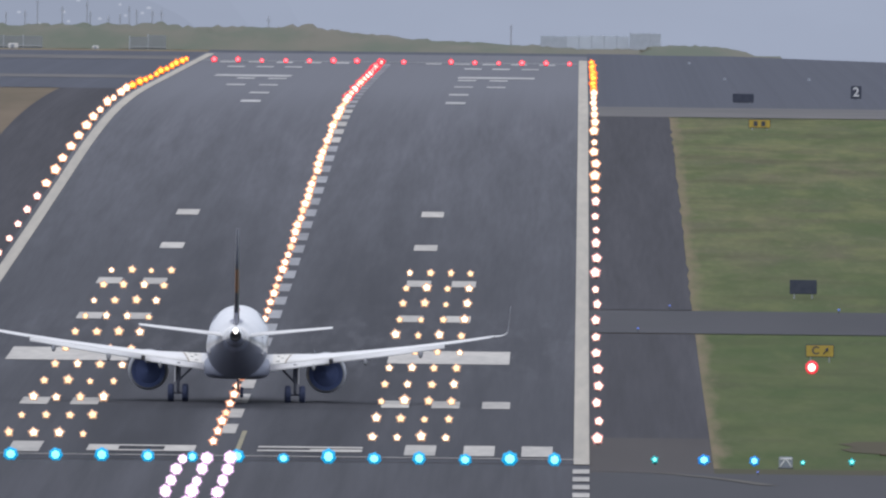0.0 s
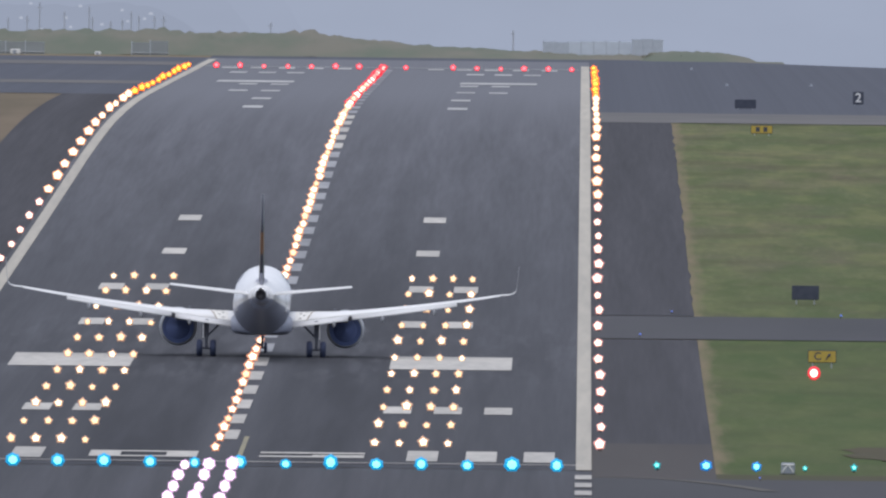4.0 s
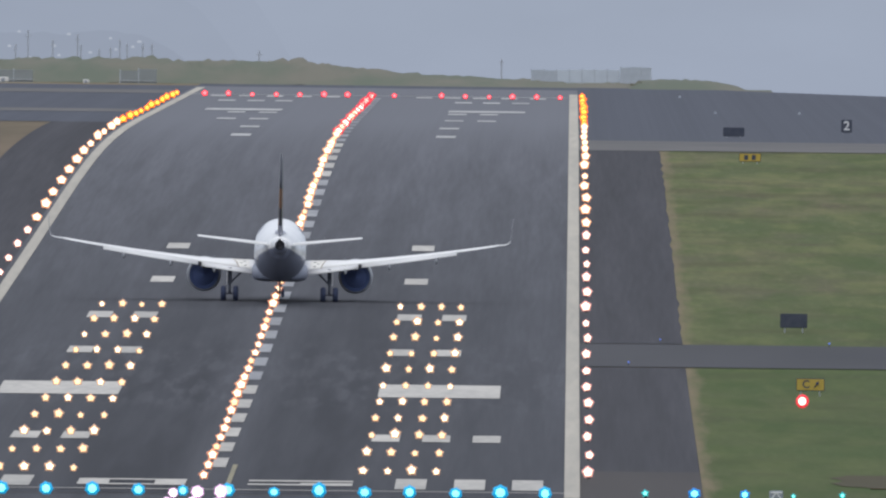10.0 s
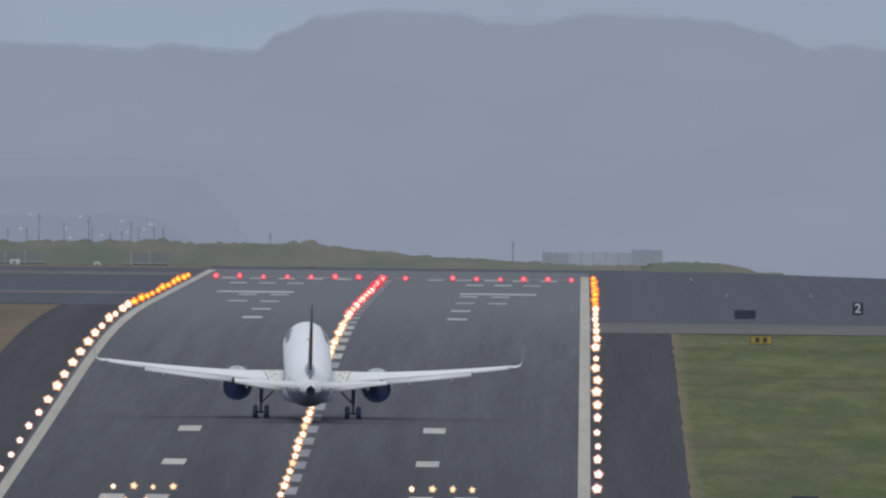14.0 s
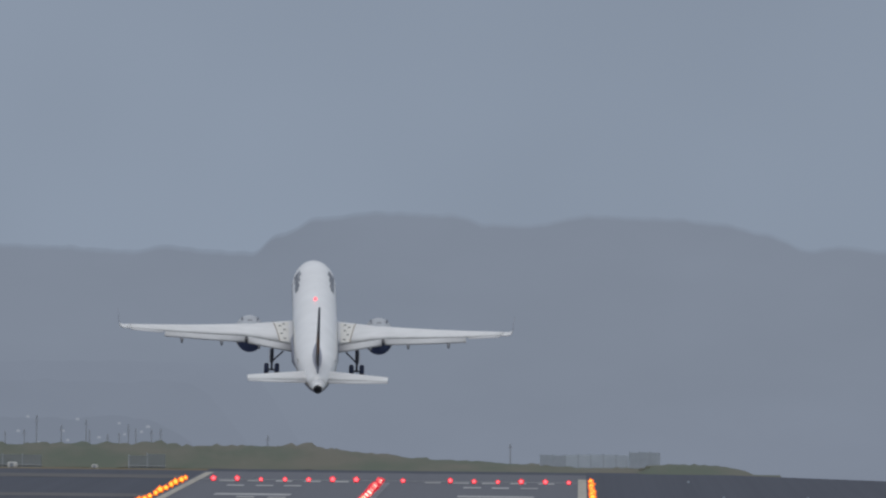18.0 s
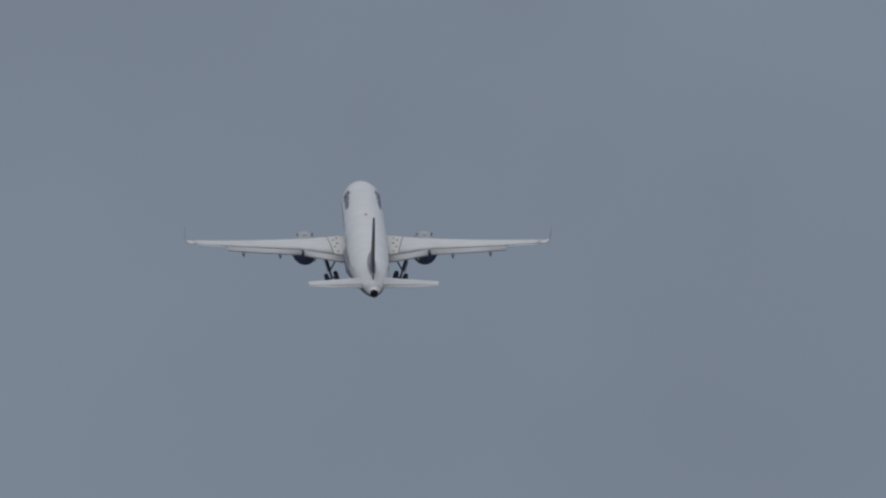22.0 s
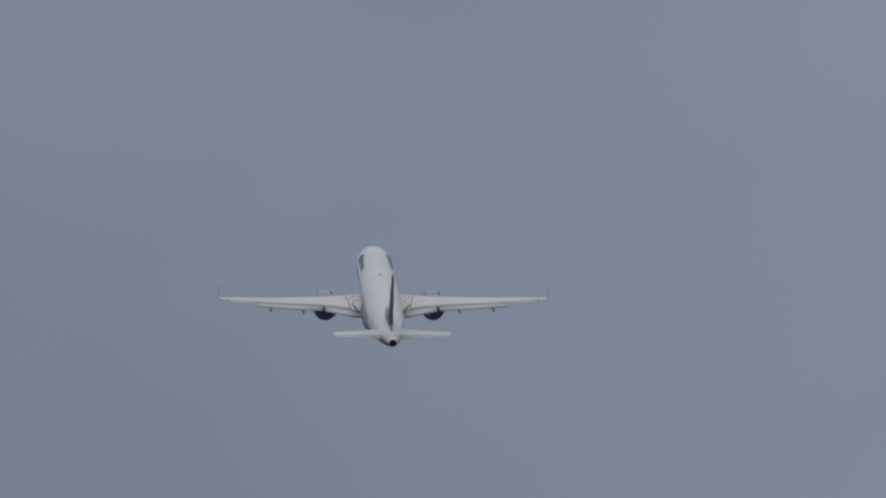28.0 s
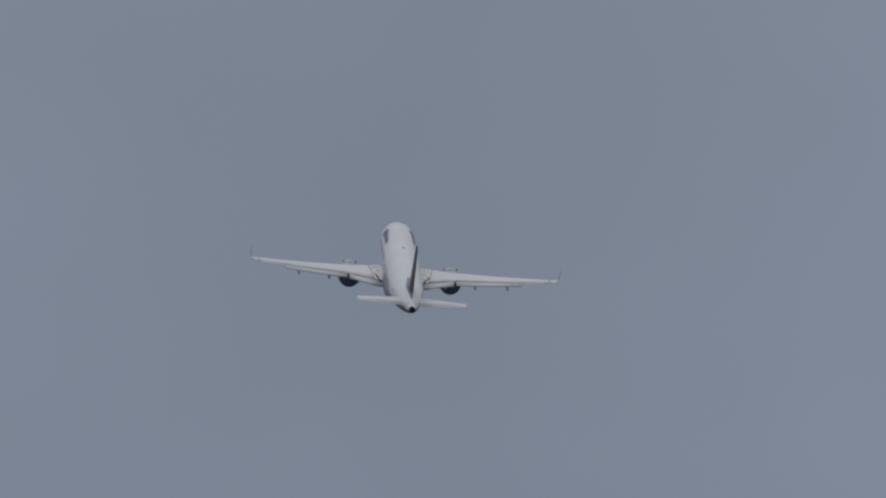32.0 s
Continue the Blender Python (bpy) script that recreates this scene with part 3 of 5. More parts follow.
sheet("apron_2", span(-120, -22.5, 8), 536, 1290, M_APRON, 0.04, label="dark asphalt apron beside the far runway end", category="apron")
sheet("overrun_4", span(-22.5, 22.5, 5), 1270, 1330, M_APRON, 0.05, label="dark asphalt overrun behind the runway end", category="pavement")
sheet("taxiway_4", span(-120, -22.5, 8), 722, 776, M_CONCRETE, 0.07, label="pale taxiway strip across the apron", category="taxiway")
sheet("taxiway_5", span(-120, -24, 8), 1105, 1180, M_CONCRETE, 0.07, label="pale taxiway strip near the far end", category="taxiway")

# ---------------------------------------------------------------- runway markings
def mark(name, x0, x1, y0, y1, mat=None, label="", lift=0.10):
    return sheet(name, (x0, x1), y0, y1, mat or M_PAINT, lift, 20, parent=runway, label=label)


mark("edge_line", -22.1, -21.2, -1012, 1240, M_EDGE, label="worn white edge line")
mark("edge_line", 21.55, 22.5, -1012, 1165, M_EDGE, label="worn white edge line")
y = -938.0
while y < 1050:
    mark("centre_stripe", -0.45, 0.45, y, y + 27.0, M_PAINT if y < -690 or 60 < y < 330 else M_PAINT_DULL)
    y += 45.3
for x in (12.15, 15.75, 19.3, -12.0, -15.6, -19.2):
    mark("threshold_stripe", x - 0.95, x + 0.95, -993, -965)
for x0, x1, y0, y1 in ((-8.2, -6.3, -988, -972), (-6.3, -3.5, -975, -972), (-6.3, -3.5, -988, -985), (-3.5, -1.6, -988, -972), (2.2, 8.6, -976, -972), (5.4, 8.6, -986, -979), (2.2, 5.4, -986, -982)):
    mark("designator_bar", x0, x1, y0, y1)
sheet("taxi_line", (22.6, 22.8), -1060, -1026, M_WORN_LINE, 0.08, 4, label="faded curved taxiway line", category="line", left=lambda y: 22.6 + 10 * ((-1026 - y) / 34) ** 0.5 if y < -1026 else 22.6, right=lambda y: 23.1 + 10.6 * ((-1026 - y) / 34) ** 0.5 if y < -1026 else 23.1)
mark("threshold_line", -22.0, 22.0, -999.5, -998.2)
mark("lead_on_line", 0.85, 1.15, -985, -930, M_YELLOW_LINE)
for side in (-1, 1):
    for (a, b) in ((8.8, 17.1),):
        mark("aiming_block", *sorted((side * a, side * b)), -718, -677, label="large white aiming block")
    for y, xs in ((-858, (10.0, 13.25, 16.5)), (-583, (9.75, 13.15)), (-464, (9.85, 13.2)), (-337, (9.85,)), (-211, (9.9,))):
        for x in xs if not (side < 0 and y == -858) else xs[:2]:
            mark("touchdown_mark", side * x - 0.9, side * x + 0.9, y, y + 21)
    mark("far_aiming_block", *sorted((side * 8.8, side * 16.9)), 768, 800, M_PAINT_FAR)
    for y, xs in ((950, (9.9, 13.0, 16.2)), (722, (9.9, 13.2)), (600, (9.9, 13.2)), (476, (9.8,)), (375, (9.8,))):
        for x in xs:
            mark("far_touchdown_mark", side * x - 0.95, side * x + 0.95, y, y + 22, M_PAINT_FAR)
    for x in (5.2, 8.4, 11.6, 14.8, 18.0):
        mark("far_threshold_stripe", side * x - 0.9, side * x + 0.9, 1046, 1072, M_PAINT_FAR)
mark("far_threshold_line", -21.5, 21.5, 1086, 1092, M_PAINT_FAR)
for i in range(7):
    mark("edge_dash", 21.5, 22.5, -1036 - i * 20, -1025 - i * 20)


# ---------------------------------------------------------------- airfield lamps
def star(profile, height, points=5, depth=0.72):
    """A lens given a glare star's blunt points, bulging towards -y."""
    bm = bmesh.new()
    n = points * 2
    rings = []
    for y, r in profile:
        rings.append([(r * (1 if i % 2 == 0 else depth) * math.sin(2 * math.pi * i / n), y, height + r * (1 if i % 2 == 0 else depth) * math.cos(2 * math.pi * i / n)) for i in range(n)])
    loft(bm, rings, caps=False)
    return bm


def lamp(name, r, height, core, rim, label, group, share=0.62, points=5, depth=0.72):
    """A lamp in its housing, its lens turned to those who come in, oversized and rimmed to imitate glare."""
    bm = bmesh.new()
    lathe_y(bm, [(0.02, r * 0.72), (r * 0.35, r * 0.66), (r * 0.7, r * 0.40), (r * 0.8, 0.02)], 8, (0, 0, height), caps=False)
    tube(bm, (0, r * 0.3, 0), (0, r * 0.3, max(0.04, height - r * 0.5)), r * 0.32, n=8)
    thing = part(name, bm, M_FIXTURE)
    part("glare_rim", star([(0.0, r), (-r * 0.22, r * 0.90), (-r * 0.40, r * share)], height, points, depth), rim, thing, smooth=True)
    part("lens", star([(-r * 0.40, r * share), (-r * 0.52, r * share * 0.6), (-r * 0.56, 0.01)], height, points, depth), core, thing, smooth=True)
    return tagged(thing, label, "runway light", group)


random.seed(11)


def row_of(proto, places):
    for i, (x, y) in enumerate(places):
        ob = proto if i == 0 else copy_thing(proto, Matrix())
        k = random.uniform(0.76, 1.12)
        ob.matrix_basis = Matrix.LocRotScale((x, y, lie(x, y) + 0.06), Euler((0, radians(random.uniform(-11, 11)), radians(random.uniform(-3, 3)))), (k * random.uniform(0.9, 1.1), k, k * random.uniform(0.9, 1.05)))


edge_y = [-957 + 53.0 * i for i in range(40)]
white_y, amber_y = [y for y in edge_y if y < 500], [y for y in edge_y if 500 <= y < 1100]
row_of(lamp("edge_light", 0.41, 0.42, G_WHITE, G_ROSE, "bright white runway edge light on the shoulder", "runway edge lights", 0.68, 5, 0.80),
       [(x, y) for y in white_y if y < -120 for x in (-22.65, 23.05)])
row_of(lamp("edge_light", 0.47, 0.45, G_CREAM, G_HONEY, "warm white runway edge light on the shoulder", "runway edge lights", 0.68, 5, 0.80),
       [(x, y) for y in white_y if y >= -120 for x in (-22.65, 23.05)])
row_of(lamp("edge_light", 0.45, 0.39, G_AMBER, G_AMBER_RIM, "amber runway edge light near the far end", "amber edge lights"),
       [(x, y) for y in amber_y for x in (-22.65, 23.05)])
centre_y = [-970 + 27.35 * i for i in range(76)]
row_of(lamp("centreline_light", 0.41, 0.32, G_CREAM, G_FLAME, "white inset runway centreline light", "centreline lights"),
       [(-0.58, y) for i, y in enumerate(centre_y) if y < -300 and i % 5 != 3])
row_of(lamp("centreline_light", 0.46, 0.34, G_CREAM, G_HONEY, "bright white inset runway centreline light", "centreline lights"),
       [(-0.58, y) for i, y in enumerate(centre_y) if -300 <= y < 350 and i % 5 != 3] + [(-0.58, y) for i, y in enumerate(centre_y) if 350 <= y < 720 and i % 2])
row_of(lamp("centreline_light", 0.39, 0.31, G_WARM, G_FLAME, "warm white inset runway centreline light", "centreline lights"),
       [(-0.58, y) for i, y in enumerate(centre_y) if y < 350 and i % 5 == 3])
row_of(lamp("centreline_light", 0.56, 0.34, G_REDHOT, G_RED_RIM, "red inset centreline light near the runway end", "red centreline lights"),
       [(-0.58, y) for i, y in enumerate(centre_y) if (350 <= y < 720 and i % 2 == 0) or 720 <= y < 1060])
zone = [((8.85 + 1.51 * k) * -1 if s < 0 else 9.05 + 1.53 * k, -952 + 52.6 * j) for j in range(11) for s in (-1, 1) for k in range(4)]
random.shuffle(zone)
row_of(lamp("touchdown_light", 0.38, 0.28, G_CREAM, G_GOLD, "white inset touchdown zone light", "touchdown zone lights"), zone[:34])
row_of(lamp("touchdown_light", 0.35, 0.26, G_WARM, G_GOLD, "warm dim inset touchdown zone light", "touchdown zone lights"), zone[34:])
row_of(lamp("threshold_light", 0.48, 0.36, G_GREEN, G_GREEN_RIM, "green threshold light across the runway start", "threshold lights", 0.58, 7, 0.86),
       [(-20.6 + 2.735 * i, -1014) for i in range(16)])
row_of(lamp("threshold_light", 0.36, 0.30, G_GREEN, G_BLUE_RIM, "bright green wing-bar threshold light beside the runway", "threshold lights", 0.58, 6, 0.80),
       [(s * (26.5 + 2.97 * i), -1008) for s in (1, -1) for i in (1, 2)])
row_of(lamp("threshold_light", 0.27, 0.30, G_GREEN, G_TEAL_RIM, "dimmer green wing-bar threshold light beside the runway", "threshold lights", 0.52, 5, 0.66),
       [(s * (26.5 + 2.97 * i), -1008) for s in (1, -1) for i in (0, 3, 4)])
row_of(lamp("end_light", 0.40, 0.34, G_RED, G_RED_RIM, "red runway end light", "runway end lights"),
       [(-19.4 + 2.66 * i, 1048) for i in range(16) if i != 9])
row_of(lamp("approach_light", 0.42, 0.36, G_COLD, G_VIOLET, "bright white approach light on a low barrette", "approach lights", 0.70, 7, 0.86),
       [(x, -1020 - 28.5 * i) for i in range(5) for x in (-2.04, -0.56, 0.94)])
row_of(lamp("obstruction_light", 0.5, 0.48, G_REDHOT, G_RED_RIM, "red obstruction light standing on the grass", "obstruction lights", 0.6, 9, 0.96), [(37.45, -735)])
row_of(lamp("taxiway_light", 0.09, 0.25, G_BLUE, G_BLUE, "small blue taxiway edge light", "taxiway lights"),
       [(28.4, -526), (40.6, -536), (25.95, -604), (32.6, -1033)])


# ---------------------------------------------------------------- signs
def airfield_sign(name, w, hgt, face, x, y, label, legs=0.35, deep=0.22):
    bm = bmesh.new()
    box(bm, -w / 2, w / 2, -deep / 2, deep / 2, legs, legs + hgt, 0.03)
    thing = part(name, bm, M_BLACK, at=pose(x, y, lie(x, y)))
    bm = bmesh.new()
    box(bm, -w / 2 + 0.05, w / 2 - 0.05, -deep / 2 - 0.012, -deep / 2 - 0.004, legs + 0.05, legs + hgt - 0.05)
    part("face", bm, face, thing)
    for sx in (-w * 0.33, w * 0.33):
        bm = bmesh.new()
        tube(bm, (sx, 0, -0.05), (sx, 0, legs + 0.02), 0.05, n=8)
        part("leg", bm, M_POLE, thing)
    return tagged(thing, label, "airfield sign")


def lettering(text, size, mat, parent, at):
    cu = bpy.data.curves.new("letter", "FONT")
    cu.body, cu.size, cu.align_x, cu.align_y, cu.extrude, cu.offset = text, size, "CENTER", "CENTER", 0.006, size * 0.02
    ob = bpy.data.objects.new("letter", cu)
    scene.collection.objects.link(ob)
    bpy.context.view_layer.update()
    me = bpy.data.meshes.new_from_object(ob.evaluated_get(bpy.context.evaluated_depsgraph_get()))
    bpy.data.objects.remove(ob)
    me.materials.clear()
    me.materials.append(mat)
    return part("letter", me, mat, parent, at=at)


sign = airfield_sign("taxiway_sign", 1.95, 0.86, M_SIGN_YELLOW, 38.3, -694, "yellow taxiway sign with a letter and an arrow on the grass")
lettering("C", 0.74, M_BLACK, sign, pose(-0.30, -0.13, 0.78, 90, 0, 0))
bm = bmesh.new()
tube(bm, (0.24, -0.13, 0.55), (0.50, -0.13, 0.90), 0.045, n=6)
tube(bm, (0.58, -0.13, 1.02), (0.44, -0.13, 0.82), 0.01, 0.15, n=6)
part("arrow", bm, M_BLACK, sign, "black arrow")
sign = airfield_sign("taxiway_sign", 2.0, 0.78, M_SIGN_YELLOW, 38.1, 205, "small yellow taxiway sign beside the far taxiway", 0.2)
for sx in (-0.36, 0.34):
    bm = bmesh.new()
    box(bm, sx - 0.18, sx + 0.18, -0.136, -0.124, 0.37, 0.81, 0.004)
    part("dark_bar", bm, M_BLACK, sign)
airfield_sign("distance_sign", 2.0, 1.05, M_BLACK, 38.3, -486, "black back of a distance sign on the grass")
airfield_sign("distance_sign", 2.05, 0.85, M_BLACK, 37.5, 425, "black back of a distance sign on the apron edge", 0.12)
sign = airfield_sign("distance_sign", 1.05, 1.25, M_BLACK, 48.9, 495, "black distance sign with a white number", 0.1)
lettering("2", 1.25, M_SIGN_WHITE, sign, pose(0, -0.14, 0.72, 90, 0, 0))

# equipment box by the threshold
bm = bmesh.new()
box(bm, -0.42, 0.42, -0.3, 0.3, 0.05, 0.72, 0.04)
cabinet = tagged(part("equipment_box", bm, M_GREY, at=pose(34.35, -1013, lie(34.35, -1013))), "small grey equipment box with white crossed stripes", "equipment box")
for a, b in (((-0.34, 0.14), (0.0, 0.62)), ((0.0, 0.62), (0.34, 0.14)), ((-0.36, 0.60), (0.36, 0.60))):
    bm = bmesh.new()
    tube(bm, (a[0], -0.31, a[1]), (b[0], -0.31, b[1]), 0.05, n=6)
    part("stripe", bm, M_SIGN_WHITE, cabinet)
bm = bmesh.new()
box(bm, -0.5, 0.5, -0.38, 0.38, -0.05, 0.06, 0.01)
part("plinth", bm, M_CONCRETE, cabinet)
for x, y in ((37.1, 806), (46.1, 814), (34.2, 1131)):
    bm = bmesh.new()
    tube(bm, (0, 0, 0), (0, 0, 0.20), 0.17, 0.12, n=10)
    marker = tagged(part("edge_marker", bm, M_GREY, at=pose(x, y, lie(x, y) + 0.03)), "small pale edge marker on the apron", "marker")
    bm = bmesh.new()
    tube(bm, (0, 0, 0.19), (0, 0, 0.28), 0.08, n=8)
    part("cap", bm, M_GREY, marker)


# ---------------------------------------------------------------- grass verge
sheet("verge_3", (-120, -60, -30), -900, 530, M_STRAW, 0.02, 20, label="dry brown grass beside the runway", category="verge")
# ---------------------------------------------------------------- the far end
def bank(name, x0, x1, y0, y1, top, mat, label, seed):
    """A low earth bank with an uneven crest."""
    bm = bmesh.new()
    nx, ny = max(8, int((x1 - x0) / 0.6)), 12
    grid = []
    for j in range(ny + 1):
        v = j / ny
        row = []
        for i in range(nx + 1):
            u = i / nx
            x, y = x0 + (x1 - x0) * u, y0 + (y1 - y0) * v
            side = min(1, u * 8, (1 - u) * 8)
            h = top(x) * math.sin(math.pi * min(1, v * 1.15 + 0.02)) ** 0.8 * side * (1 + 0.14 * noise.noise((x * 0.25, y * 0.05, seed)) + 0.10 * noise.noise((x * 1.1, y * 0.2, seed)) + 0.16 * noise.noise((x * 2.3, y * 0.3, seed)))
            row.append(bm.verts.new((x, y, min(along(y), 0.3) - 0.3 + max(0, h))))
        grid.append(row)
    for a, b in zip(grid, grid[1:]):
        for i in range(nx):
            bm.faces.new((a[i], a[i + 1], b[i + 1], b[i]))
    return tagged(part(name, bm, mat, smooth=True), label, "bank", kind="structure")


def crest(x):
    pts = ((-60, 3.0), (-30, 3.1), (-26, 3.0), (-16, 2.9), (-13, 3.1), (-11, 3.3), (-8, 2.7), (-3, 2.2), (3, 1.7), (10, 1.3), (17, 1.2), (22, 1.0), (44, 1.0))
    for (a, p), (b, q) in zip(pts, pts[1:]):
        if a <= x <= b:
            return p + (q - p) * (x - a) / (b - a)
    return 1.2


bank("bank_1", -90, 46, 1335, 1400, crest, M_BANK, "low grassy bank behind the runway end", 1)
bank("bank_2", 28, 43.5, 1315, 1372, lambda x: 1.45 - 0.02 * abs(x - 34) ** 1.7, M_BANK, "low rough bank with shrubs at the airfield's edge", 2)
# hills across the bay: points along the ridge outline as the camera sees it
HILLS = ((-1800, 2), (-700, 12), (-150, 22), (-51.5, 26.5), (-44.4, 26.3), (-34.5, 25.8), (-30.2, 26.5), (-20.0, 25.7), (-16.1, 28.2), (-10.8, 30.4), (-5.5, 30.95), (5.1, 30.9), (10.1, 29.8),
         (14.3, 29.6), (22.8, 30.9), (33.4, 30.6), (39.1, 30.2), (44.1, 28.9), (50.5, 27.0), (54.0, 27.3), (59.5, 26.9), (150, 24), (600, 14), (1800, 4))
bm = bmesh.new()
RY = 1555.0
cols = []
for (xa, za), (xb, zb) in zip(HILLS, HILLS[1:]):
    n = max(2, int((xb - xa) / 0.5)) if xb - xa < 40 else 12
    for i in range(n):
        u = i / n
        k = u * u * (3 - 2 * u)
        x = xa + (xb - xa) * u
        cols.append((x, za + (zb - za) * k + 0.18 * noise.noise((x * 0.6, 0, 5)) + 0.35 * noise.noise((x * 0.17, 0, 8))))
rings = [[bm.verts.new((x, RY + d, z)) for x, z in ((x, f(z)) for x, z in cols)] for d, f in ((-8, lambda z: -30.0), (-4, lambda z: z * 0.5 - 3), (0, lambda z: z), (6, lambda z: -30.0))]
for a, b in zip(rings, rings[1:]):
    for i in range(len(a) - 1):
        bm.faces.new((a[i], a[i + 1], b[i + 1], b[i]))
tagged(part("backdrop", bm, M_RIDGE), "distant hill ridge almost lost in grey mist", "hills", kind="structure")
# Sheets coloured between hill and sky paint the ridge's misty edge.
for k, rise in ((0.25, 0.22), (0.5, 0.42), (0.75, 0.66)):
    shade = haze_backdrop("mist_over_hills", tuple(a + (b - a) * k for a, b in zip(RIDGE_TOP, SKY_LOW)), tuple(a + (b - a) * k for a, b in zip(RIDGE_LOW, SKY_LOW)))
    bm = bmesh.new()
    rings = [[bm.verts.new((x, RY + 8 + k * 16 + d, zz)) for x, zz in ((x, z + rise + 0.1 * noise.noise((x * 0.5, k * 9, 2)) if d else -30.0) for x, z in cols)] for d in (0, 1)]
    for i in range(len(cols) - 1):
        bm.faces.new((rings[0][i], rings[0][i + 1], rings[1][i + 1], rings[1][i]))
    tagged(part("backdrop", bm, shade), "glowing mist sheet that softens the ridge's edge", "hills", kind="structure")

def shore_top(x, height, west, east):
    """A low rise that falls away towards both ends."""
    u = min(max((x - west) / 14, 0), max((east - x) / 14, 0), 1)
    return height * u * u * (3 - 2 * u)


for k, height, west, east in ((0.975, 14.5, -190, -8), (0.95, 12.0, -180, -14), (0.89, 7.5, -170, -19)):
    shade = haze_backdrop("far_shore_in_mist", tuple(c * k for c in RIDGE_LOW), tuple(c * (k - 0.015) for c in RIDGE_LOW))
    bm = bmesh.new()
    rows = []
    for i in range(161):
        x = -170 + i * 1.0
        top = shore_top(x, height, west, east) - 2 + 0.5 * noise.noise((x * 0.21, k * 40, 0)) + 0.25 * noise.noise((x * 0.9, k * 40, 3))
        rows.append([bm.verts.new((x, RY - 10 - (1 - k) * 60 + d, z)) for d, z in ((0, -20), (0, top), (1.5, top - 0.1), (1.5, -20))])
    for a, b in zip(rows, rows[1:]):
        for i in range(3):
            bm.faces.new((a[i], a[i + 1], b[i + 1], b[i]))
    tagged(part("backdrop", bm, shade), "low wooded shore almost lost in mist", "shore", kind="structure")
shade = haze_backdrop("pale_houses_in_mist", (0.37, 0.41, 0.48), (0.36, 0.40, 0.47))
bm = bmesh.new()
for x, z in ((-50.1, 1.95), (-48.4, 3.69), (-45.9, 2.25), (-42.8, 3.75), (-42.2, 2.6), (-38.3, 2.98), (-35.8, 4.78), (-33.0, 3.74), (-32.2, 4.39), (-47.2, 5.5), (-41.0, 5.24), (-35.1, 3.4)):
    w = 0.22 + 0.12 * noise.noise((x, z, 1))
    loft(bm, [[(x - w, RY - 19 + d, z - 0.12), (x + w, RY - 19 + d, z - 0.12), (x + w, RY - 19 + d, z + 0.08), (x, RY - 19 + d, z + 0.2), (x - w, RY - 19 + d, z + 0.08)] for d in (0, 0.3)])
tagged(part("backdrop", bm, shade), "pale scattered houses of a town lost in mist", "town", kind="structure")

# blast fence with uneven bays
def fence_run(name, x0, x1, y, z0, heights, mats, label, category):
    base = new(name)
    base.matrix_basis = pose(x0, y, z0)
    tagged(base, label, category)
    n = len(heights)
    w = (x1 - x0) / n
    for i, hgt in enumerate(heights):
        bm = bmesh.new()
        box(bm, i * w + 0.04, (i + 1) * w - 0.04, -0.06, 0.06, 0.12, hgt, 0.02)
        part("panel", bm, mats[i % len(mats)], base)
        bm = bmesh.new()
        tube(bm, (i * w, 0, -0.4), (i * w, 0, hgt + 0.1), 0.07, n=8)
        part("post", bm, M_GREY_DARK, base)
    bm = bmesh.new()
    tube(bm, (0, -0.12, 0.5), (n * w, -0.12, 0.5), 0.05, n=6)
    part("rail", bm, M_POLE, base)
    return base


fence_run("blast_fence", 17.0, 27.6, 1352, 0.0, (2.3, 2.25, 2.3, 2.35, 2.4, 2.38, 2.36), (M_GREY_DARK, M_GREY_DARK, M_PALE, M_PALE, M_PALE, M_PALE, M_PALE), "grey panelled fence on the bank, paled for haze", "fence")
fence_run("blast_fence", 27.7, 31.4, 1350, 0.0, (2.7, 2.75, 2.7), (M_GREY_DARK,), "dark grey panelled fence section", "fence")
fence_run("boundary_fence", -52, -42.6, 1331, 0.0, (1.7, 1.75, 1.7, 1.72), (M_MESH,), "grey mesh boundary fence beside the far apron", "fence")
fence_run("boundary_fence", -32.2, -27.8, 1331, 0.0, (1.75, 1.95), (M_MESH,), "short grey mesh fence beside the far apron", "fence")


def mast(x, y, height, head, label):
    z = min(lie(x, y), 0.3) - 0.3
    bm = bmesh.new()
    tube(bm, (0, 0, 0), (0, 0, height), 0.11, 0.07, n=8)
    thing = tagged(part("mast", bm, M_MAST, at=pose(x, y, z)), label, "mast", "far masts")
    bm = bmesh.new()
    tube(bm, (-head, 0, height * 0.93), (head, 0, height * 0.93), 0.05, n=6)
    part("crossarm", bm, M_MAST, thing)
    bm = bmesh.new()
    tube(bm, (0, 0, height - 0.05), (0, 0, height + 0.22), 0.12, 0.08, n=8)
    part("lamp_head", bm, M_MAST, thing)


for x, top, arm in ((-47.8, 4.2, 0.2), (-45.5, 4.4, 0.3), (-44.0, 6.1, 0.35), (-41.0, 5.0, 0.3), (-38.0, 5.7, 0.3), (-37.6, 4.4, 0.2), (-35.4, 3.9, 0.25), (-34.0, 4.1, 0.2), (-32.9, 5.1, 0.2), (-32.0, 4.6, 0.2), (-30.1, 4.6, 0.3), (-29.0, 4.6, 0.3)):
    mast(x, 1384, top, arm, "thin dark mast standing behind the far apron")
mast(-16.0, 1380, 4.0, 0.35, "lone post on the grassy bank")
mast(13.3, 1390, 3.3, 0.25, "lone post on the grassy bank")
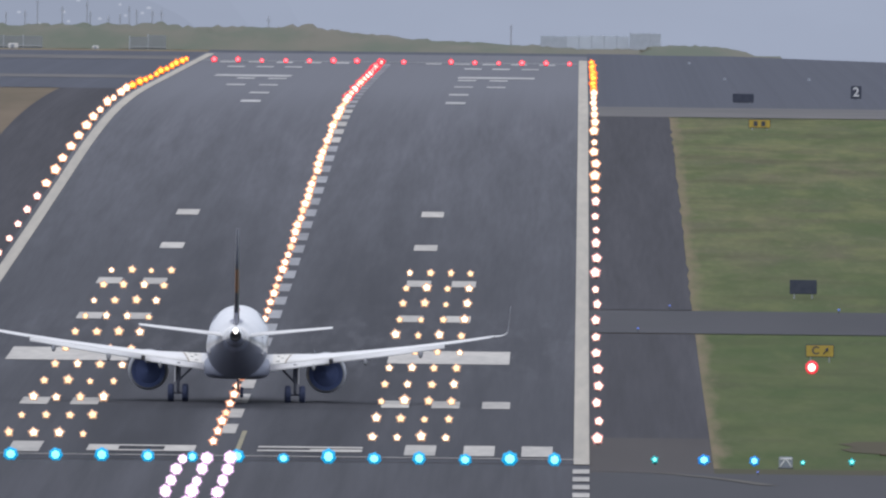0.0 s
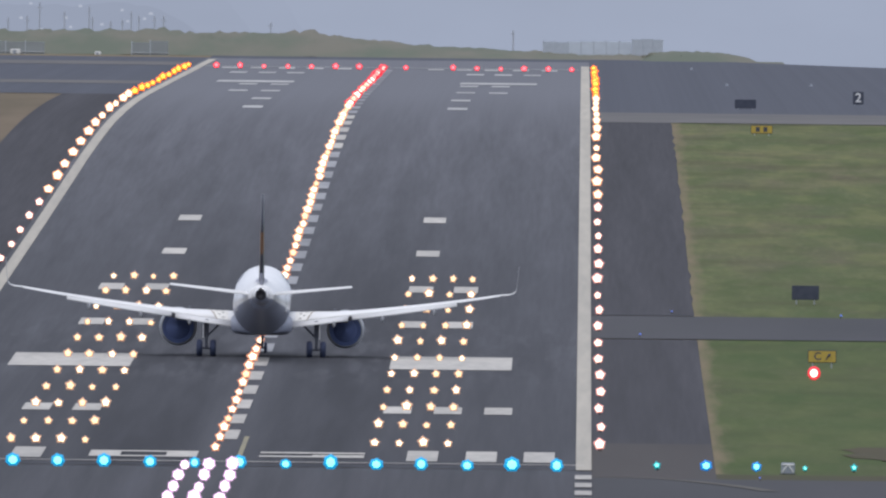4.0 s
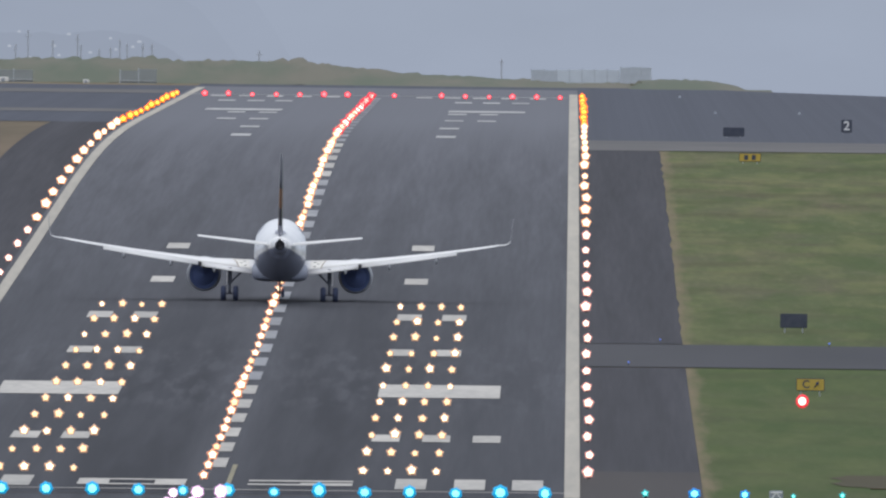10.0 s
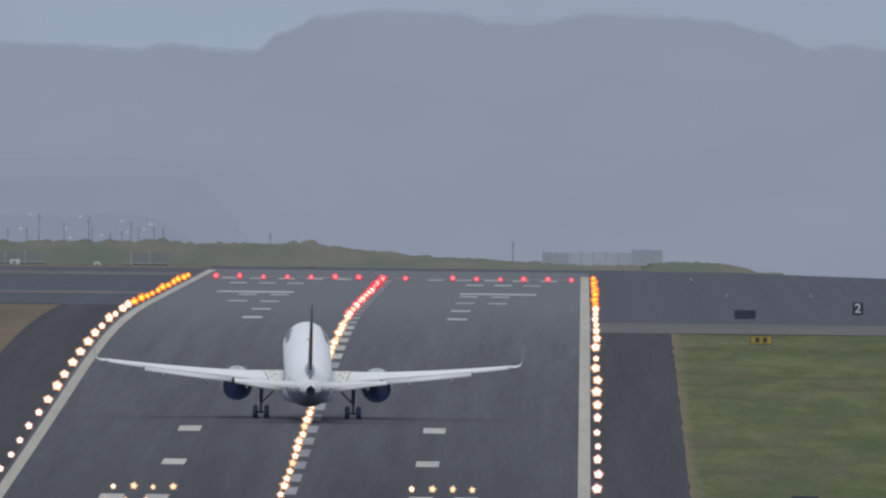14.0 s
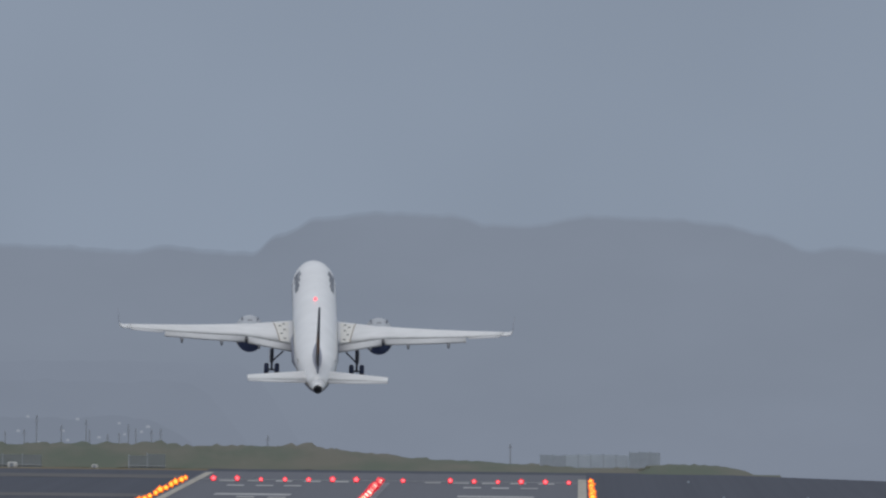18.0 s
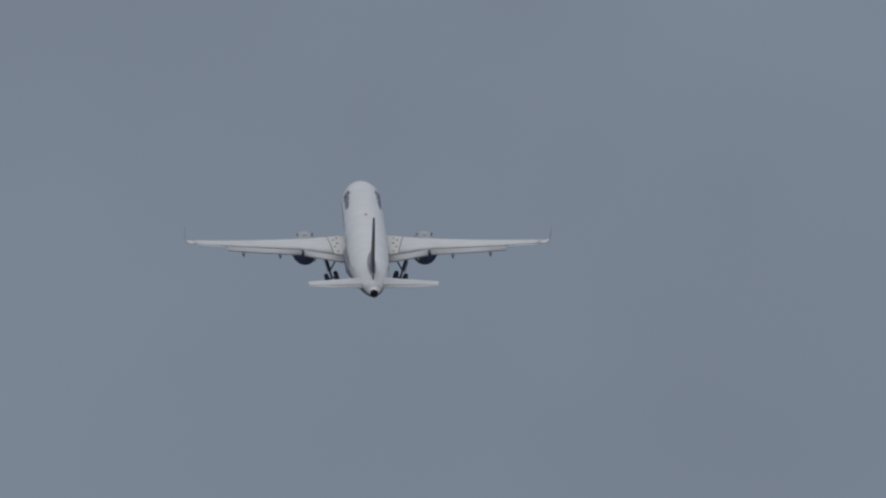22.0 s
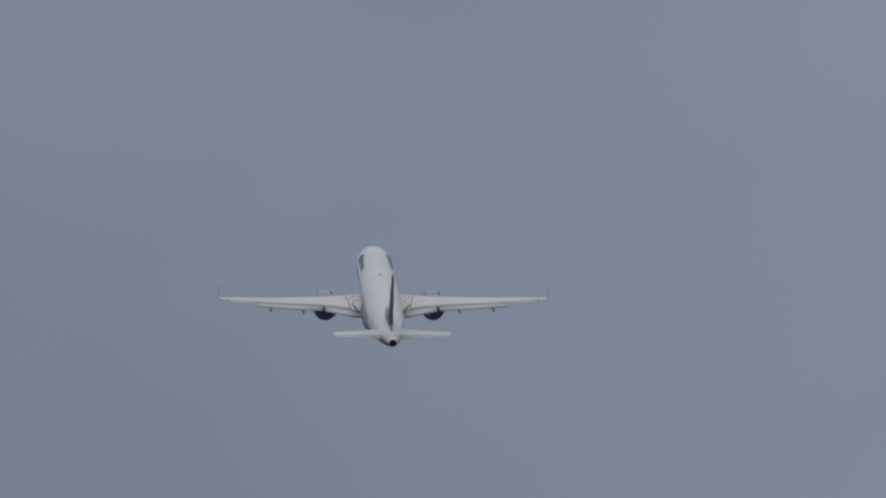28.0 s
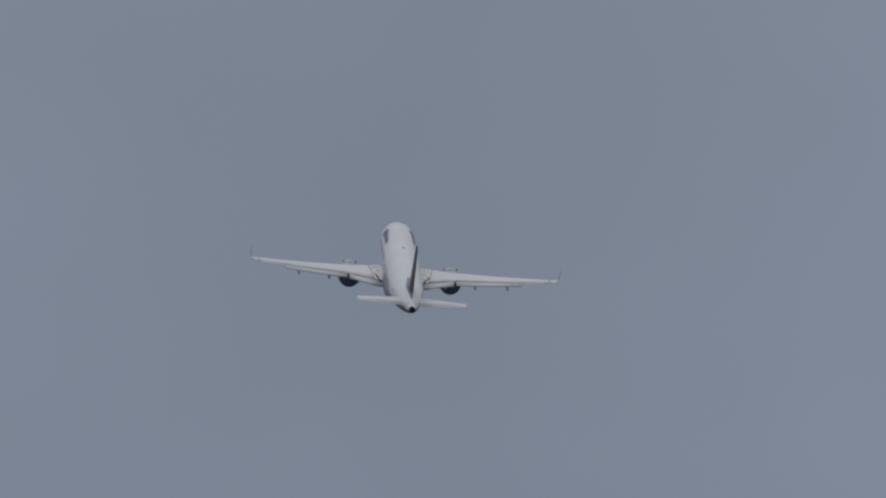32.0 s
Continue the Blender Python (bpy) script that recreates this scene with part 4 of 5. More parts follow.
for x, y, s in ((-36.2, 1326, 0.4), (-46, 1322, 0.6)):
    bm = bmesh.new()
    box(bm, -s, s, -0.5, 0.5, 0, s * 1.1, 0.1)
    cab = tagged(part("service_cabin", bm, M_SIGN_WHITE, at=pose(x, y, lie(x, y))), "small white service cabin by the boundary fence", "cabin")
    bm = bmesh.new()
    box(bm, -s * 0.5, s * 0.2, -0.53, -0.505, s * 0.05, s * 0.85)
    part("door", bm, M_GREY, cab)


def shrubs(name, places, label, seed):
    rnd = random.Random(seed)
    verts, faces = [], []
    for x, y, z, r in places:
        for _ in range(int(260 * r)):
            a, b, k = rnd.uniform(0, 6.28), rnd.uniform(-0.2, 1), rnd.random() ** 0.4 * r * rnd.uniform(0.75, 1.15)
            c = Vector((x + math.cos(a) * k * 1.5, y + math.sin(a) * k, z + b * k * 0.75))
            i, s = len(verts), rnd.uniform(0.07, 0.17)
            for _ in range(3):
                verts.append(c + Vector((rnd.uniform(-s, s), rnd.uniform(-s, s), rnd.uniform(-s, s))))
            faces.append((i, i + 1, i + 2))
    me = bpy.data.meshes.new(name)
    me.from_pydata([tuple(v) for v in verts], [], faces)
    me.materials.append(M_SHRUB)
    return tagged(new(name, me), label, "shrubs", kind="stuff")


rnd = random.Random(8)
shrubs("shrubs", [(rnd.uniform(29, 40.5), rnd.uniform(1322, 1345), rnd.uniform(0.55, 0.95), rnd.uniform(0.2, 0.34)) for _ in range(14)], "low scrub on the far banks", 9)
shrubs("shrubs", [(rnd.uniform(-16.6, -12.2), rnd.uniform(1356, 1372), rnd.uniform(2.3, 2.75), rnd.uniform(0.2, 0.36)) for _ in range(12)], "dark low bushes on the grassy mound", 10)


# ---------------------------------------------------------------- the airliner
def ring_at(y, rx, rz, zc, n=40):
    return [(rx * math.sin(2 * math.pi * i / n), y, zc + rz * math.cos(2 * math.pi * i / n)) for i in range(n)]


def square_ring(y, rx, rz, zc, n=32, power=0.5):
    """A ring with flattened sides and rounded corners."""
    pts = []
    for i in range(n):
        c, d = math.sin(2 * math.pi * i / n), math.cos(2 * math.pi * i / n)
        pts.append((rx * math.copysign(abs(c) ** power, c), y, zc + rz * math.copysign(abs(d) ** power, d)))
    return pts


BODY = ((17.7, 0.06, 0.06, 3.25), (17.45, 0.45, 0.42, 3.28), (16.9, 0.86, 0.84, 3.36), (16.0, 1.26, 1.28, 3.48), (14.8, 1.60, 1.66, 3.62), (13.4, 1.83, 1.92, 3.74),
        (11.6, 1.965, 2.05, 3.80), (9.0, 1.975, 2.07, 3.80), (5.0, 1.975, 2.07, 3.80), (0.0, 1.975, 2.07, 3.80), (-4.5, 1.975, 2.07, 3.80), (-7.5, 1.94, 2.00, 3.87),
        (-10.0, 1.82, 1.80, 4.05), (-12.5, 1.58, 1.52, 4.31), (-14.8, 1.27, 1.22, 4.55), (-16.8, 0.95, 0.92, 4.76), (-18.3, 0.66, 0.64, 4.93))


def body_at(y):
    for a, b in zip(BODY, BODY[1:]):
        if b[0] <= y <= a[0]:
            u = (y - a[0]) / (b[0] - a[0])
            return [a[i] + (b[i] - a[i]) * u for i in (1, 2, 3)]
    return BODY[-1][1:]


FOIL = ((1.0, 0.0), (0.75, 0.045), (0.45, 0.075), (0.2, 0.072), (0.06, 0.042), (0.0, 0.0), (0.06, -0.028), (0.25, -0.045), (0.6, -0.03), (0.85, -0.012))


def foil(x, lead, chord, z, thick=1.0, twist=0.0):
    pts = []
    for u, t in FOIL:
        pts.append((x, lead - u * chord, z + t * chord * thick - u * chord * math.tan(radians(twist))))
    return pts


def wing_z(x):
    return 2.50 + (x - 2) * 0.100 + 0.0032 * (x - 2) ** 2


def wing_lead(x):
    return 5.9 - (x - 1.98) * 0.5206


def wing_trail(x):
    return 0.05 + max(0, x - 1.98) * 0.13 if x < 6.0 else 0.57 - (x - 6.0) * 0.318


plane = new("airliner")
tagged(plane, "white twin-engine airliner with a dark navy tail taking off", "airliner")

bm = bmesh.new()
loft(bm, [ring_at(*(a[0], a[1], a[2], a[3])) for a in BODY])
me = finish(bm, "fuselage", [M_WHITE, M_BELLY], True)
# Faces turned downwards, aft of the nose, take the grey.
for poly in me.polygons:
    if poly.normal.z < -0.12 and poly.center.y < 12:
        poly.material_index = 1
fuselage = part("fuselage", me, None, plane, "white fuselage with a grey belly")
bm = bmesh.new()
loft(bm, [ring_at(-18.28, 0.665, 0.645, 4.93, 24), ring_at(-19.0, 0.50, 0.49, 5.02, 24), ring_at(-19.6, 0.37, 0.36, 5.10, 24)], caps=True)
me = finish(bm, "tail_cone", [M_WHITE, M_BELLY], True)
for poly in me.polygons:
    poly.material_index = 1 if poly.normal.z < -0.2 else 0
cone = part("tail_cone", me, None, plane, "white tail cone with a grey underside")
bm = bmesh.new()
lathe_y(bm, [(-19.55, 0.385), (-19.80, 0.36), (-19.92, 0.31), (-19.92, 0.25), (-19.68, 0.22), (-19.66, 0.01)], 18, (0, 0, 5.11))
part("exhaust_outlet", bm, M_BURNT, cone, "black auxiliary exhaust outlet", smooth=True)
# belly fairing
bm = bmesh.new()
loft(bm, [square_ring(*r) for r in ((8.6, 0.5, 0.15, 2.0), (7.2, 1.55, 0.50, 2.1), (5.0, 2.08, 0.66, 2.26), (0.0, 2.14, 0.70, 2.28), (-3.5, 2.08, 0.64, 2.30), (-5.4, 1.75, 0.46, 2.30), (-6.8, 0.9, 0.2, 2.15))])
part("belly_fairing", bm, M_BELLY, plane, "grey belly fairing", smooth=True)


def patch(y0, y1, a0, a1, mat, name, parent, proud=0.014, label="", n=6):
    """A livery patch laid on the fuselage; angles from the top, in degrees."""
    bm = bmesh.new()
    rows = []
    for j in range(7):
        y = y0 + (y1 - y0) * j / 6
        rx, rz, zc = body_at(y)
        rows.append([bm.verts.new(((rx + proud) * math.sin(radians(a0 + (a1 - a0) * i / n)), y, zc + (rz + proud) * math.cos(radians(a0 + (a1 - a0) * i / n)))) for i in range(n + 1)])
    for a, b in zip(rows, rows[1:]):
        for i in range(n):
            bm.faces.new((a[i], a[i + 1], b[i + 1], b[i]))
    return part(name, bm, mat, parent, label, smooth=True)


for s in (-1, 1):
    for i, (near, wide) in enumerate(((47, 60), (43, 61), (46, 62), (41, 60), (43, 64), (37, 62), (40, 64))):
        a = 6.9 + i * 0.70
        patch(a, a + 0.58, s * near, s * wide, M_SLATE, "livery_bar", fuselage, label="slate livery bar" if i == 0 else "")
    for i in range(34):
        a = 13.0 - i * 0.62
        if abs(a - 2.2) > 0.5:
            patch(a, a + 0.26, s * 78, s * 87, M_NAVY, "cabin_window", fuselage, 0.008, n=2)
    patch(14.6, 15.4, s * 60, s * 100, M_SEAM, "door_outline", fuselage, 0.006)
    patch(-11.0, -10.2, s * 70, s * 110, M_SEAM, "door_outline", fuselage, 0.006)
    patch(-10.95, -10.25, s * 72, s * 108, M_WHITE, "door", fuselage, 0.012)
    patch(14.65, 15.35, s * 62, s * 98, M_WHITE, "door", fuselage, 0.012)

for s in (-1, 1):
    bm = bmesh.new()
    xs = (1.2, 1.98, 3.4, 5.0, 6.4, 8.5, 11.0, 13.6, 15.4, 16.6)
    loft(bm, [[(s * p[0], p[1], p[2]) for p in foil(x, wing_lead(x), wing_lead(x) - wing_trail(x), wing_z(x), 1.15 if x < 5 else 1.0, 1.2 - x * 0.10)] for x in xs])
    wing = part("wing", bm, M_WING, plane, "pale grey swept wing", smooth=True)
    # blended tip and upright winglet
    bm = bmesh.new()
    tip = []
    for x, z, lead, chord in ((16.55, 0.0, 0.0, 1.25), (17.0, 0.05, -0.2, 1.15), (17.3, 0.16, -0.38, 1.05), (17.46, 0.36, -0.6, 0.95), (17.52, 0.70, -0.9, 0.82), (17.57, 1.40, -1.4, 0.6), (17.62, 2.10, -1.9, 0.36)):
        ring = []
        k = min(1, z / 0.65)
        for u, t in FOIL:
            d = t * chord * (0.8 - 0.35 * k)
            ring.append((s * (x - d * k), wing_lead(16.55) + lead - u * chord, wing_z(16.55) + z + d * (1 - k) - u * chord * -0.015))
        tip.append(ring)
    loft(bm, tip)
    me = finish(bm, "winglet", [M_WING, M_WINGLET, M_WINGLET_INNER], True)
    for poly in me.polygons:
        if poly.center.z > wing_z(16.55) + 0.3:
            poly.material_index = 1 if poly.normal.x * s > -0.1 else 2
    part("winglet", me, None, wing, "slim upright grey winglet with a dark outer face")
    # flaps, each with a dark slot ahead of it
    for x0, x1, chord, drop in ((2.05, 5.95, 1.10, 0.20), (6.2, 13.4, 0.92, 0.14)):
        bm = bmesh.new()
        rings = []
        for x in (x0, (x0 + x1) / 2, x1):
            c = chord * (1 - 0.02 * (x - x0))
            rings.append([(s * p[0], p[1], p[2]) for p in foil(x, wing_trail(x) + 0.02, c, wing_z(x) + 0.02 - drop * 0.12 - (wing_lead(x) - wing_trail(x)) * math.tan(radians(1.2 - x * 0.10)), 1.1, 16)])
        loft(bm, rings)
        part("flap", bm, M_FLAP, wing, "lowered trailing-edge flap", smooth=True)
        bm = bmesh.new()
        ring = []
        for x in (x0, (x0 + x1) / 2, x1):
            z = wing_z(x) - (wing_lead(x) - wing_trail(x)) * math.tan(radians(1.2 - x * 0.10))
            ring.append([(s * x, wing_trail(x) + 0.07, z + 0.024), (s * x, wing_trail(x) + 0.005, z + 0.016), (s * x, wing_trail(x) + 0.005, z - 0.01), (s * x, wing_trail(x) + 0.07, z - 0.005)])
        loft(bm, ring)
        part("flap_slot", bm, M_SEAM, wing)
    # dark box painting the shade in the gap between the inner and outer flap
    bm = bmesh.new()
    z = wing_z(6.07) - (wing_lead(6.07) - wing_trail(6.07)) * math.tan(radians(1.2 - 0.607))
    box(bm, s * 6.07 - 0.07, s * 6.07 + 0.07, wing_trail(6.07) - 0.95, wing_trail(6.07) + 0.1, z - 0.30, z + 0.01, 0.01)
    part("flap_gap_shade", bm, M_SEAM, wing, "dark filler for the shaded gap between flaps")
    bm = bmesh.new()
    ring = []
    for x in (13.55, 15.0, 16.4):
        z = wing_z(x) - (wing_lead(x) - wing_trail(x)) * math.tan(radians(1.2 - x * 0.10))
        ring.append([(s * p[0], p[1], p[2]) for p in foil(x, wing_trail(x) + 0.03, 0.42, z, 0.9, 2)])
    loft(bm, ring)
    part("aileron", bm, M_FLAP, wing, smooth=True)
    # flap track fairings
    for x, ln in ((4.95, 3.0), (8.3, 2.8), (11.85, 2.4)):
        bm = bmesh.new()
        z = wing_z(x) - (wing_lead(x) - wing_trail(x)) * math.tan(radians(1.2 - x * 0.10)) - 0.22
        loft(bm, [[(s * x + 0.5 * p[0] * k, wing_trail(x) + yy, z + dz + p[2] * k) for p in ring_at(0, 0.42, 0.36, 0, 12)] for yy, k, dz in ((ln * 0.6, 0.1, 0.12), (ln * 0.3, 0.6, 0.0), (-0.2, 0.80, -0.10), (-0.85, 0.62, -0.20), (-1.2, 0.30, -0.27))])
        part("flap_fairing", bm, M_FAIRING, wing, "flap track fairing", smooth=True)
    # walkway lines near the root
    def on_top(x, v):
        lead, trail = wing_lead(x), wing_trail(x)
        u = (lead - v) / (lead - trail)
        fu = sorted(p for p in FOIL if p[1] >= 0)
        t = np.interp(u, [p[0] for p in fu], [p[1] for p in fu])
        return wing_z(x) + t * (lead - trail) * 1.15 - u * (lead - trail) * math.tan(radians(1.2 - x * 0.10)) + 0.02
    bm = bmesh.new()
    rows = [[bm.verts.new((s * x, v, on_top(x, v) - 0.012)) for x in np.linspace(2.3, 3.72 - 0.60 * (4.5 - v) / 4.0, 6)] for v in np.linspace(4.5, 0.5, 9)]
    for a, b in zip(rows, rows[1:]):
        for i in range(5):
            bm.faces.new((a[i], a[i + 1], b[i + 1], b[i]))
    part("walkway_panel", bm, M_CREAM, wing, "cream walkway panel", smooth=True)
    for pts in (((3.72, 4.5), (3.10, 0.4)),):
        bm = bmesh.new()
        (xa, ya), (xb, yb) = pts
        line = [(xa + (xb - xa) * i / 8, ya + (yb - ya) * i / 8) for i in range(9)]
        rows = [[bm.verts.new((s * (x + d), y + (0.05 if d > 0 and abs(yb - ya) < 1 else 0), on_top(x, y))) for d in (-0.038, 0.038)] for x, y in line]
        for a, b in zip(rows, rows[1:]):
            bm.faces.new((a[0], a[1], b[1], b[0]))
        part("walkway_line", bm, M_OCHRE, wing, "ochre walkway line")
    # dark dots marked on the walkway
    for v, x in ((3.9, 2.75), (3.3, 3.1), (2.6, 2.7), (1.8, 2.95), (1.0, 2.65)):
        bm = bmesh.new()
        tube(bm, (s * x, v, on_top(x, v) - 0.03), (s * x, v, on_top(x, v)), 0.12, n=10)
        part("walkway_dot", bm, M_SEAM, wing)
    # engine
    ex, ey, ez = s * 5.75, 3.2, 1.86
    bm = bmesh.new()
    lathe_y(bm, [(2.75, 1.02), (2.95, 1.10), (2.85, 1.18), (2.4, 1.26), (1.4, 1.31), (0.5, 1.31), (-0.1, 1.23), (-0.6, 1.12), (-0.6, 1.10), (0.2, 1.08), (1.3, 1.04), (1.3, 0.3)], 32, (ex, ey, ez))
    engine = part("engine_nacelle", bm, M_NACELLE, plane, "pale grey engine nacelle", smooth=True)
    bm = bmesh.new()
    lathe_y(bm, [(-0.58, 1.10), (-0.60, 1.05), (-0.64, 0.92), (-0.66, 0.80)], 32, (ex, ey, ez))
    part("fan_duct", bm, M_DUCT, engine, "dark fan duct", smooth=True)
    bm = bmesh.new()
    lathe_y(bm, [(0.2, 0.84), (-0.64, 0.84), (-0.80, 0.66), (-0.95, 0.48), (-1.02, 0.40)], 28, (ex, ey, ez))
    part("core_cowl", bm, M_DUCT, engine, smooth=True)
    bm = bmesh.new()
    lathe_y(bm, [(-1.00, 0.42), (-1.10, 0.30), (-1.22, 0.16), (-1.30, 0.02)], 20, (ex, ey, ez))
    part("exhaust_plug", bm, M_DUCT, engine, smooth=True)
    bm = bmesh.new()
    lathe_y(bm, [(2.4, 0.98), (2.3, 0.3), (2.7, 0.02)], 24, (ex, ey, ez))
    part("fan", bm, M_BURNT, engine, smooth=True)
    bm = bmesh.new()
    rings = []
    for yy, z0, z1, w in ((4.9, ez + 1.08, ez + 1.24, 0.10), (4.3, ez + 1.0, ez + 1.34, 0.20), (3.0, ez + 0.8, wing_z(5.75) + 0.05, 0.22), (1.6, ez + 0.55, wing_z(5.75) - 0.02, 0.18), (0.8, ez + 0.75, wing_z(5.75) - 0.1, 0.08)):
        rings.append([(ex - w, yy, z0), (ex + w, yy, z0), (ex + w, yy, z1), (ex - w, yy, z1)])
    loft(bm, rings)
    part("pylon", bm, M_FAIRING, engine)
    for a in (30, -30):
        bm = bmesh.new()
        ca, sa = math.cos(radians(90 + a)), math.sin(radians(90 + a))
        loft(bm, [[(ex + ca * r + d * sa, ey + yy, ez + sa * r - d * ca) for r, d, yy in ((1.3, -0.02, 2.3), (1.3, 0.02, 2.3), (1.3, 0.02, 1.4), (1.3, -0.02, 1.4))],
                  [(ex + ca * r + d * sa, ey + yy, ez + sa * r - d * ca) for r, d, yy in ((1.58, -0.02, 1.8), (1.58, 0.02, 1.8), (1.58, 0.02, 1.4), (1.58, -0.02, 1.4))]])
        part("nacelle_strake", bm, M_SLATE, engine)

# tail
def fin_ring(z, lead, trail, thick):
    c = lead - trail
    return [(thick * x, lead - u * c, z) for u, x in ((0, 0), (0.08, 0.6), (0.3, 1), (0.6, 0.85), (1, 0.25), (1, -0.25), (0.6, -0.85), (0.3, -1), (0.08, -0.6))]


bm = bmesh.new()
zs = ((5.35, -10.6, -15.9, 0.20), (5.75, -11.5, -15.98, 0.19), (6.2, -12.25, -16.2, 0.18), (7.7, -13.50, -16.80, 0.165), (7.85, -13.62, -16.85, 0.16), (9.25, -14.75, -17.28, 0.14), (9.4, -14.9, -17.32, 0.14), (11.35, -16.3, -17.75, 0.11), (11.86, -16.8, -17.82, 0.09))
loft(bm, [fin_ring(*z) for z in zs])
me = finish(bm, "fin", [M_NAVY, M_ORANGE, M_FINROOT], True)
for poly in me.polygons:
    poly.material_index = 2 if poly.center.z < 5.76 else 1 if 7.79 < poly.center.z < 9.32 and abs(poly.normal.z) < 0.9 else 0
fin = part("fin", me, None, plane, "dark navy fin with an orange band")
bm = bmesh.new()
loft(bm, [fin_ring(z, t + 0.0, t - c, k) for z, t, c, k in ((5.72, -16.02, 1.20, 0.13), (6.5, -16.36, 1.24, 0.125), (7.8, -16.88, 1.20, 0.115), (9.3, -17.33, 1.10, 0.10), (11.80, -17.85, 0.85, 0.07))])
me = finish(bm, "rudder", [M_NAVY, M_ORANGE, M_FINROOT], True)
for poly in me.polygons:
    poly.material_index = 2 if poly.center.z < 6.2 else 1 if 7.79 < poly.center.z < 9.32 and abs(poly.normal.z) < 0.9 else 0
part("rudder", me, None, fin, "dark rudder with an orange band")
for s in (-1, 1):
    bm = bmesh.new()
    loft(bm, [[(s * p[0], p[1], p[2]) for p in foil(x, lead, chord, z, 0.9)] for x, lead, chord, z in ((0.35, -14.1, 2.6, 4.94), (0.9, -14.35, 2.4, 4.97), (3.5, -16.0, 1.85, 5.31), (6.05, -17.55, 1.28, 5.64), (6.22, -17.67, 1.16, 5.66))])
    stab = part("tailplane", bm, M_WING, plane, "pale grey tailplane", smooth=True)
    bm = bmesh.new()
    loft(bm, [[(s * p[0], p[1], p[2]) for p in foil(x, lead, chord, z, 0.7)] for x, lead, chord, z in ((0.95, -16.72, 0.9, 4.975), (3.5, -17.8, 0.72, 5.31), (6.18, -18.78, 0.50, 5.65))])
    part("elevator", bm, M_FLAP, stab, smooth=True)

# lamps on the airliner
bm = bmesh.new()
rows = []
for j in range(13):
    y = -9.0 - 7.6 * j / 12
    rx, rz, zc = body_at(y)
    half = 0.42 * math.sin(math.pi * j / 12) ** 0.8 + 0.005
    rows.append([bm.verts.new((half * (i - 3) / 3, y, zc + (rz + 0.014) * math.sqrt(max(0, 1 - (half * (i - 3) / 3 / rx) ** 2)))) for i in range(7)])
for a, b in zip(rows, rows[1:]):
    for i in range(6):
        bm.faces.new((a[i], a[i + 1], b[i + 1], b[i]))
part("livery_panel", bm, M_FINROOT, fuselage, "slate spindle-shaped panel round the fin root", smooth=True)
def flasher(name, at, glowing, label, r):
    """A turning lamp: a bright lens on one side, a dark hood on the other."""
    hub = new(name)
    hub.parent = plane
    hub.matrix_basis = pose(*at)
    bm = bmesh.new()
    lathe_y(bm, [(-0.85 * r, 0.02), (-0.75 * r, 0.6 * r), (-0.3 * r, 0.95 * r), (-0.1 * r, r)], 14)
    part("lens", bm, glowing, hub, label, smooth=True)
    bm = bmesh.new()
    lathe_y(bm, [(-0.1 * r, r), (0.4 * r, r), (r, 0.4 * r), (1.1 * r, 0.01)], 14)
    part("lamp_hood", bm, M_FIXTURE if r > 0.155 else M_WHITE, hub, smooth=True)
    return hub


STROBE = flasher("tail_light", (0, -19.80, 5.42), G_STROBE, "white tail strobe", 0.16)
BEACON = flasher("beacon", (0, 2.4, 5.96), G_RED, "red beacon lamp", 0.15)

# landing gear; each leg turns on its hinge
LEGS = []
for s in (-1, 1):
    hinge = (s * 3.78, -0.2, 2.30)
    bm = bmesh.new()
    tube(bm, (0, 0, 0.25), (0, 0.05, -0.95), 0.16, n=12)
    tube(bm, (0, 0.05, -0.95), (0, 0.08, -1.72), 0.10, n=12)
    tube(bm, (-0.62, 0.08, -1.72), (0.62, 0.08, -1.72), 0.08, n=10)
    tube(bm, (-s * 1.0, 0.1, 0.05), (0, 0.05, -0.95), 0.07, n=8)
    tube(bm, (0, -0.30, -0.75), (0, -0.32, -1.5), 0.05, n=8)
    leg = part("main_gear_leg", bm, M_STRUT, plane, "dark steel main landing gear leg", smooth=False, at=pose(*hinge))
    bm = bmesh.new()
    box(bm, s * 0.20, s * 0.24, -0.45, 0.45, -1.0, 0.1, 0.01)
    part("gear_door", bm, M_WHITE, leg, "white leg door")
    for d in (-0.465, 0.465):
        bm = bmesh.new()
        prof = [(-0.20, 0.28), (-0.205, 0.44), (-0.16, 0.55), (-0.07, 0.585), (0.07, 0.585), (0.16, 0.55), (0.205, 0.44), (0.20, 0.28)]
        loft(bm, [[(d + a, 0.08 + r * math.cos(6.28318 * i / 28), -1.72 + r * math.sin(6.28318 * i / 28)) for i in range(28)] for a, r in prof])
        tyre = part("tyre", bm, M_TYRE, leg, "black tyre", smooth=True)
        bm = bmesh.new()
        loft(bm, [[(d + a, 0.08 + r * math.cos(6.28318 * i / 20), -1.72 + r * math.sin(6.28318 * i / 20)) for i in range(20)] for a, r in ((-0.21, 0.05), (-0.16, 0.27), (0.16, 0.27), (0.21, 0.05))])
        part("wheel_rim", bm, M_STRUT, leg, smooth=True)
    LEGS.append((leg, s, hinge))
hinge = (0, 12.64, 1.95)
bm = bmesh.new()
tube(bm, (0, 0, 0.2), (0, 0.06, -1.83), 0.09, n=10)
tube(bm, (-0.36, 0.06, -1.83), (0.36, 0.06, -1.83), 0.06, n=8)
tube(bm, (0, -0.9, 0.1), (0, 0.03, -0.8), 0.05, n=8)
NOSE_LEG = part("nose_gear_leg", bm, M_STRUT, plane, "nose landing gear leg", at=pose(*hinge))
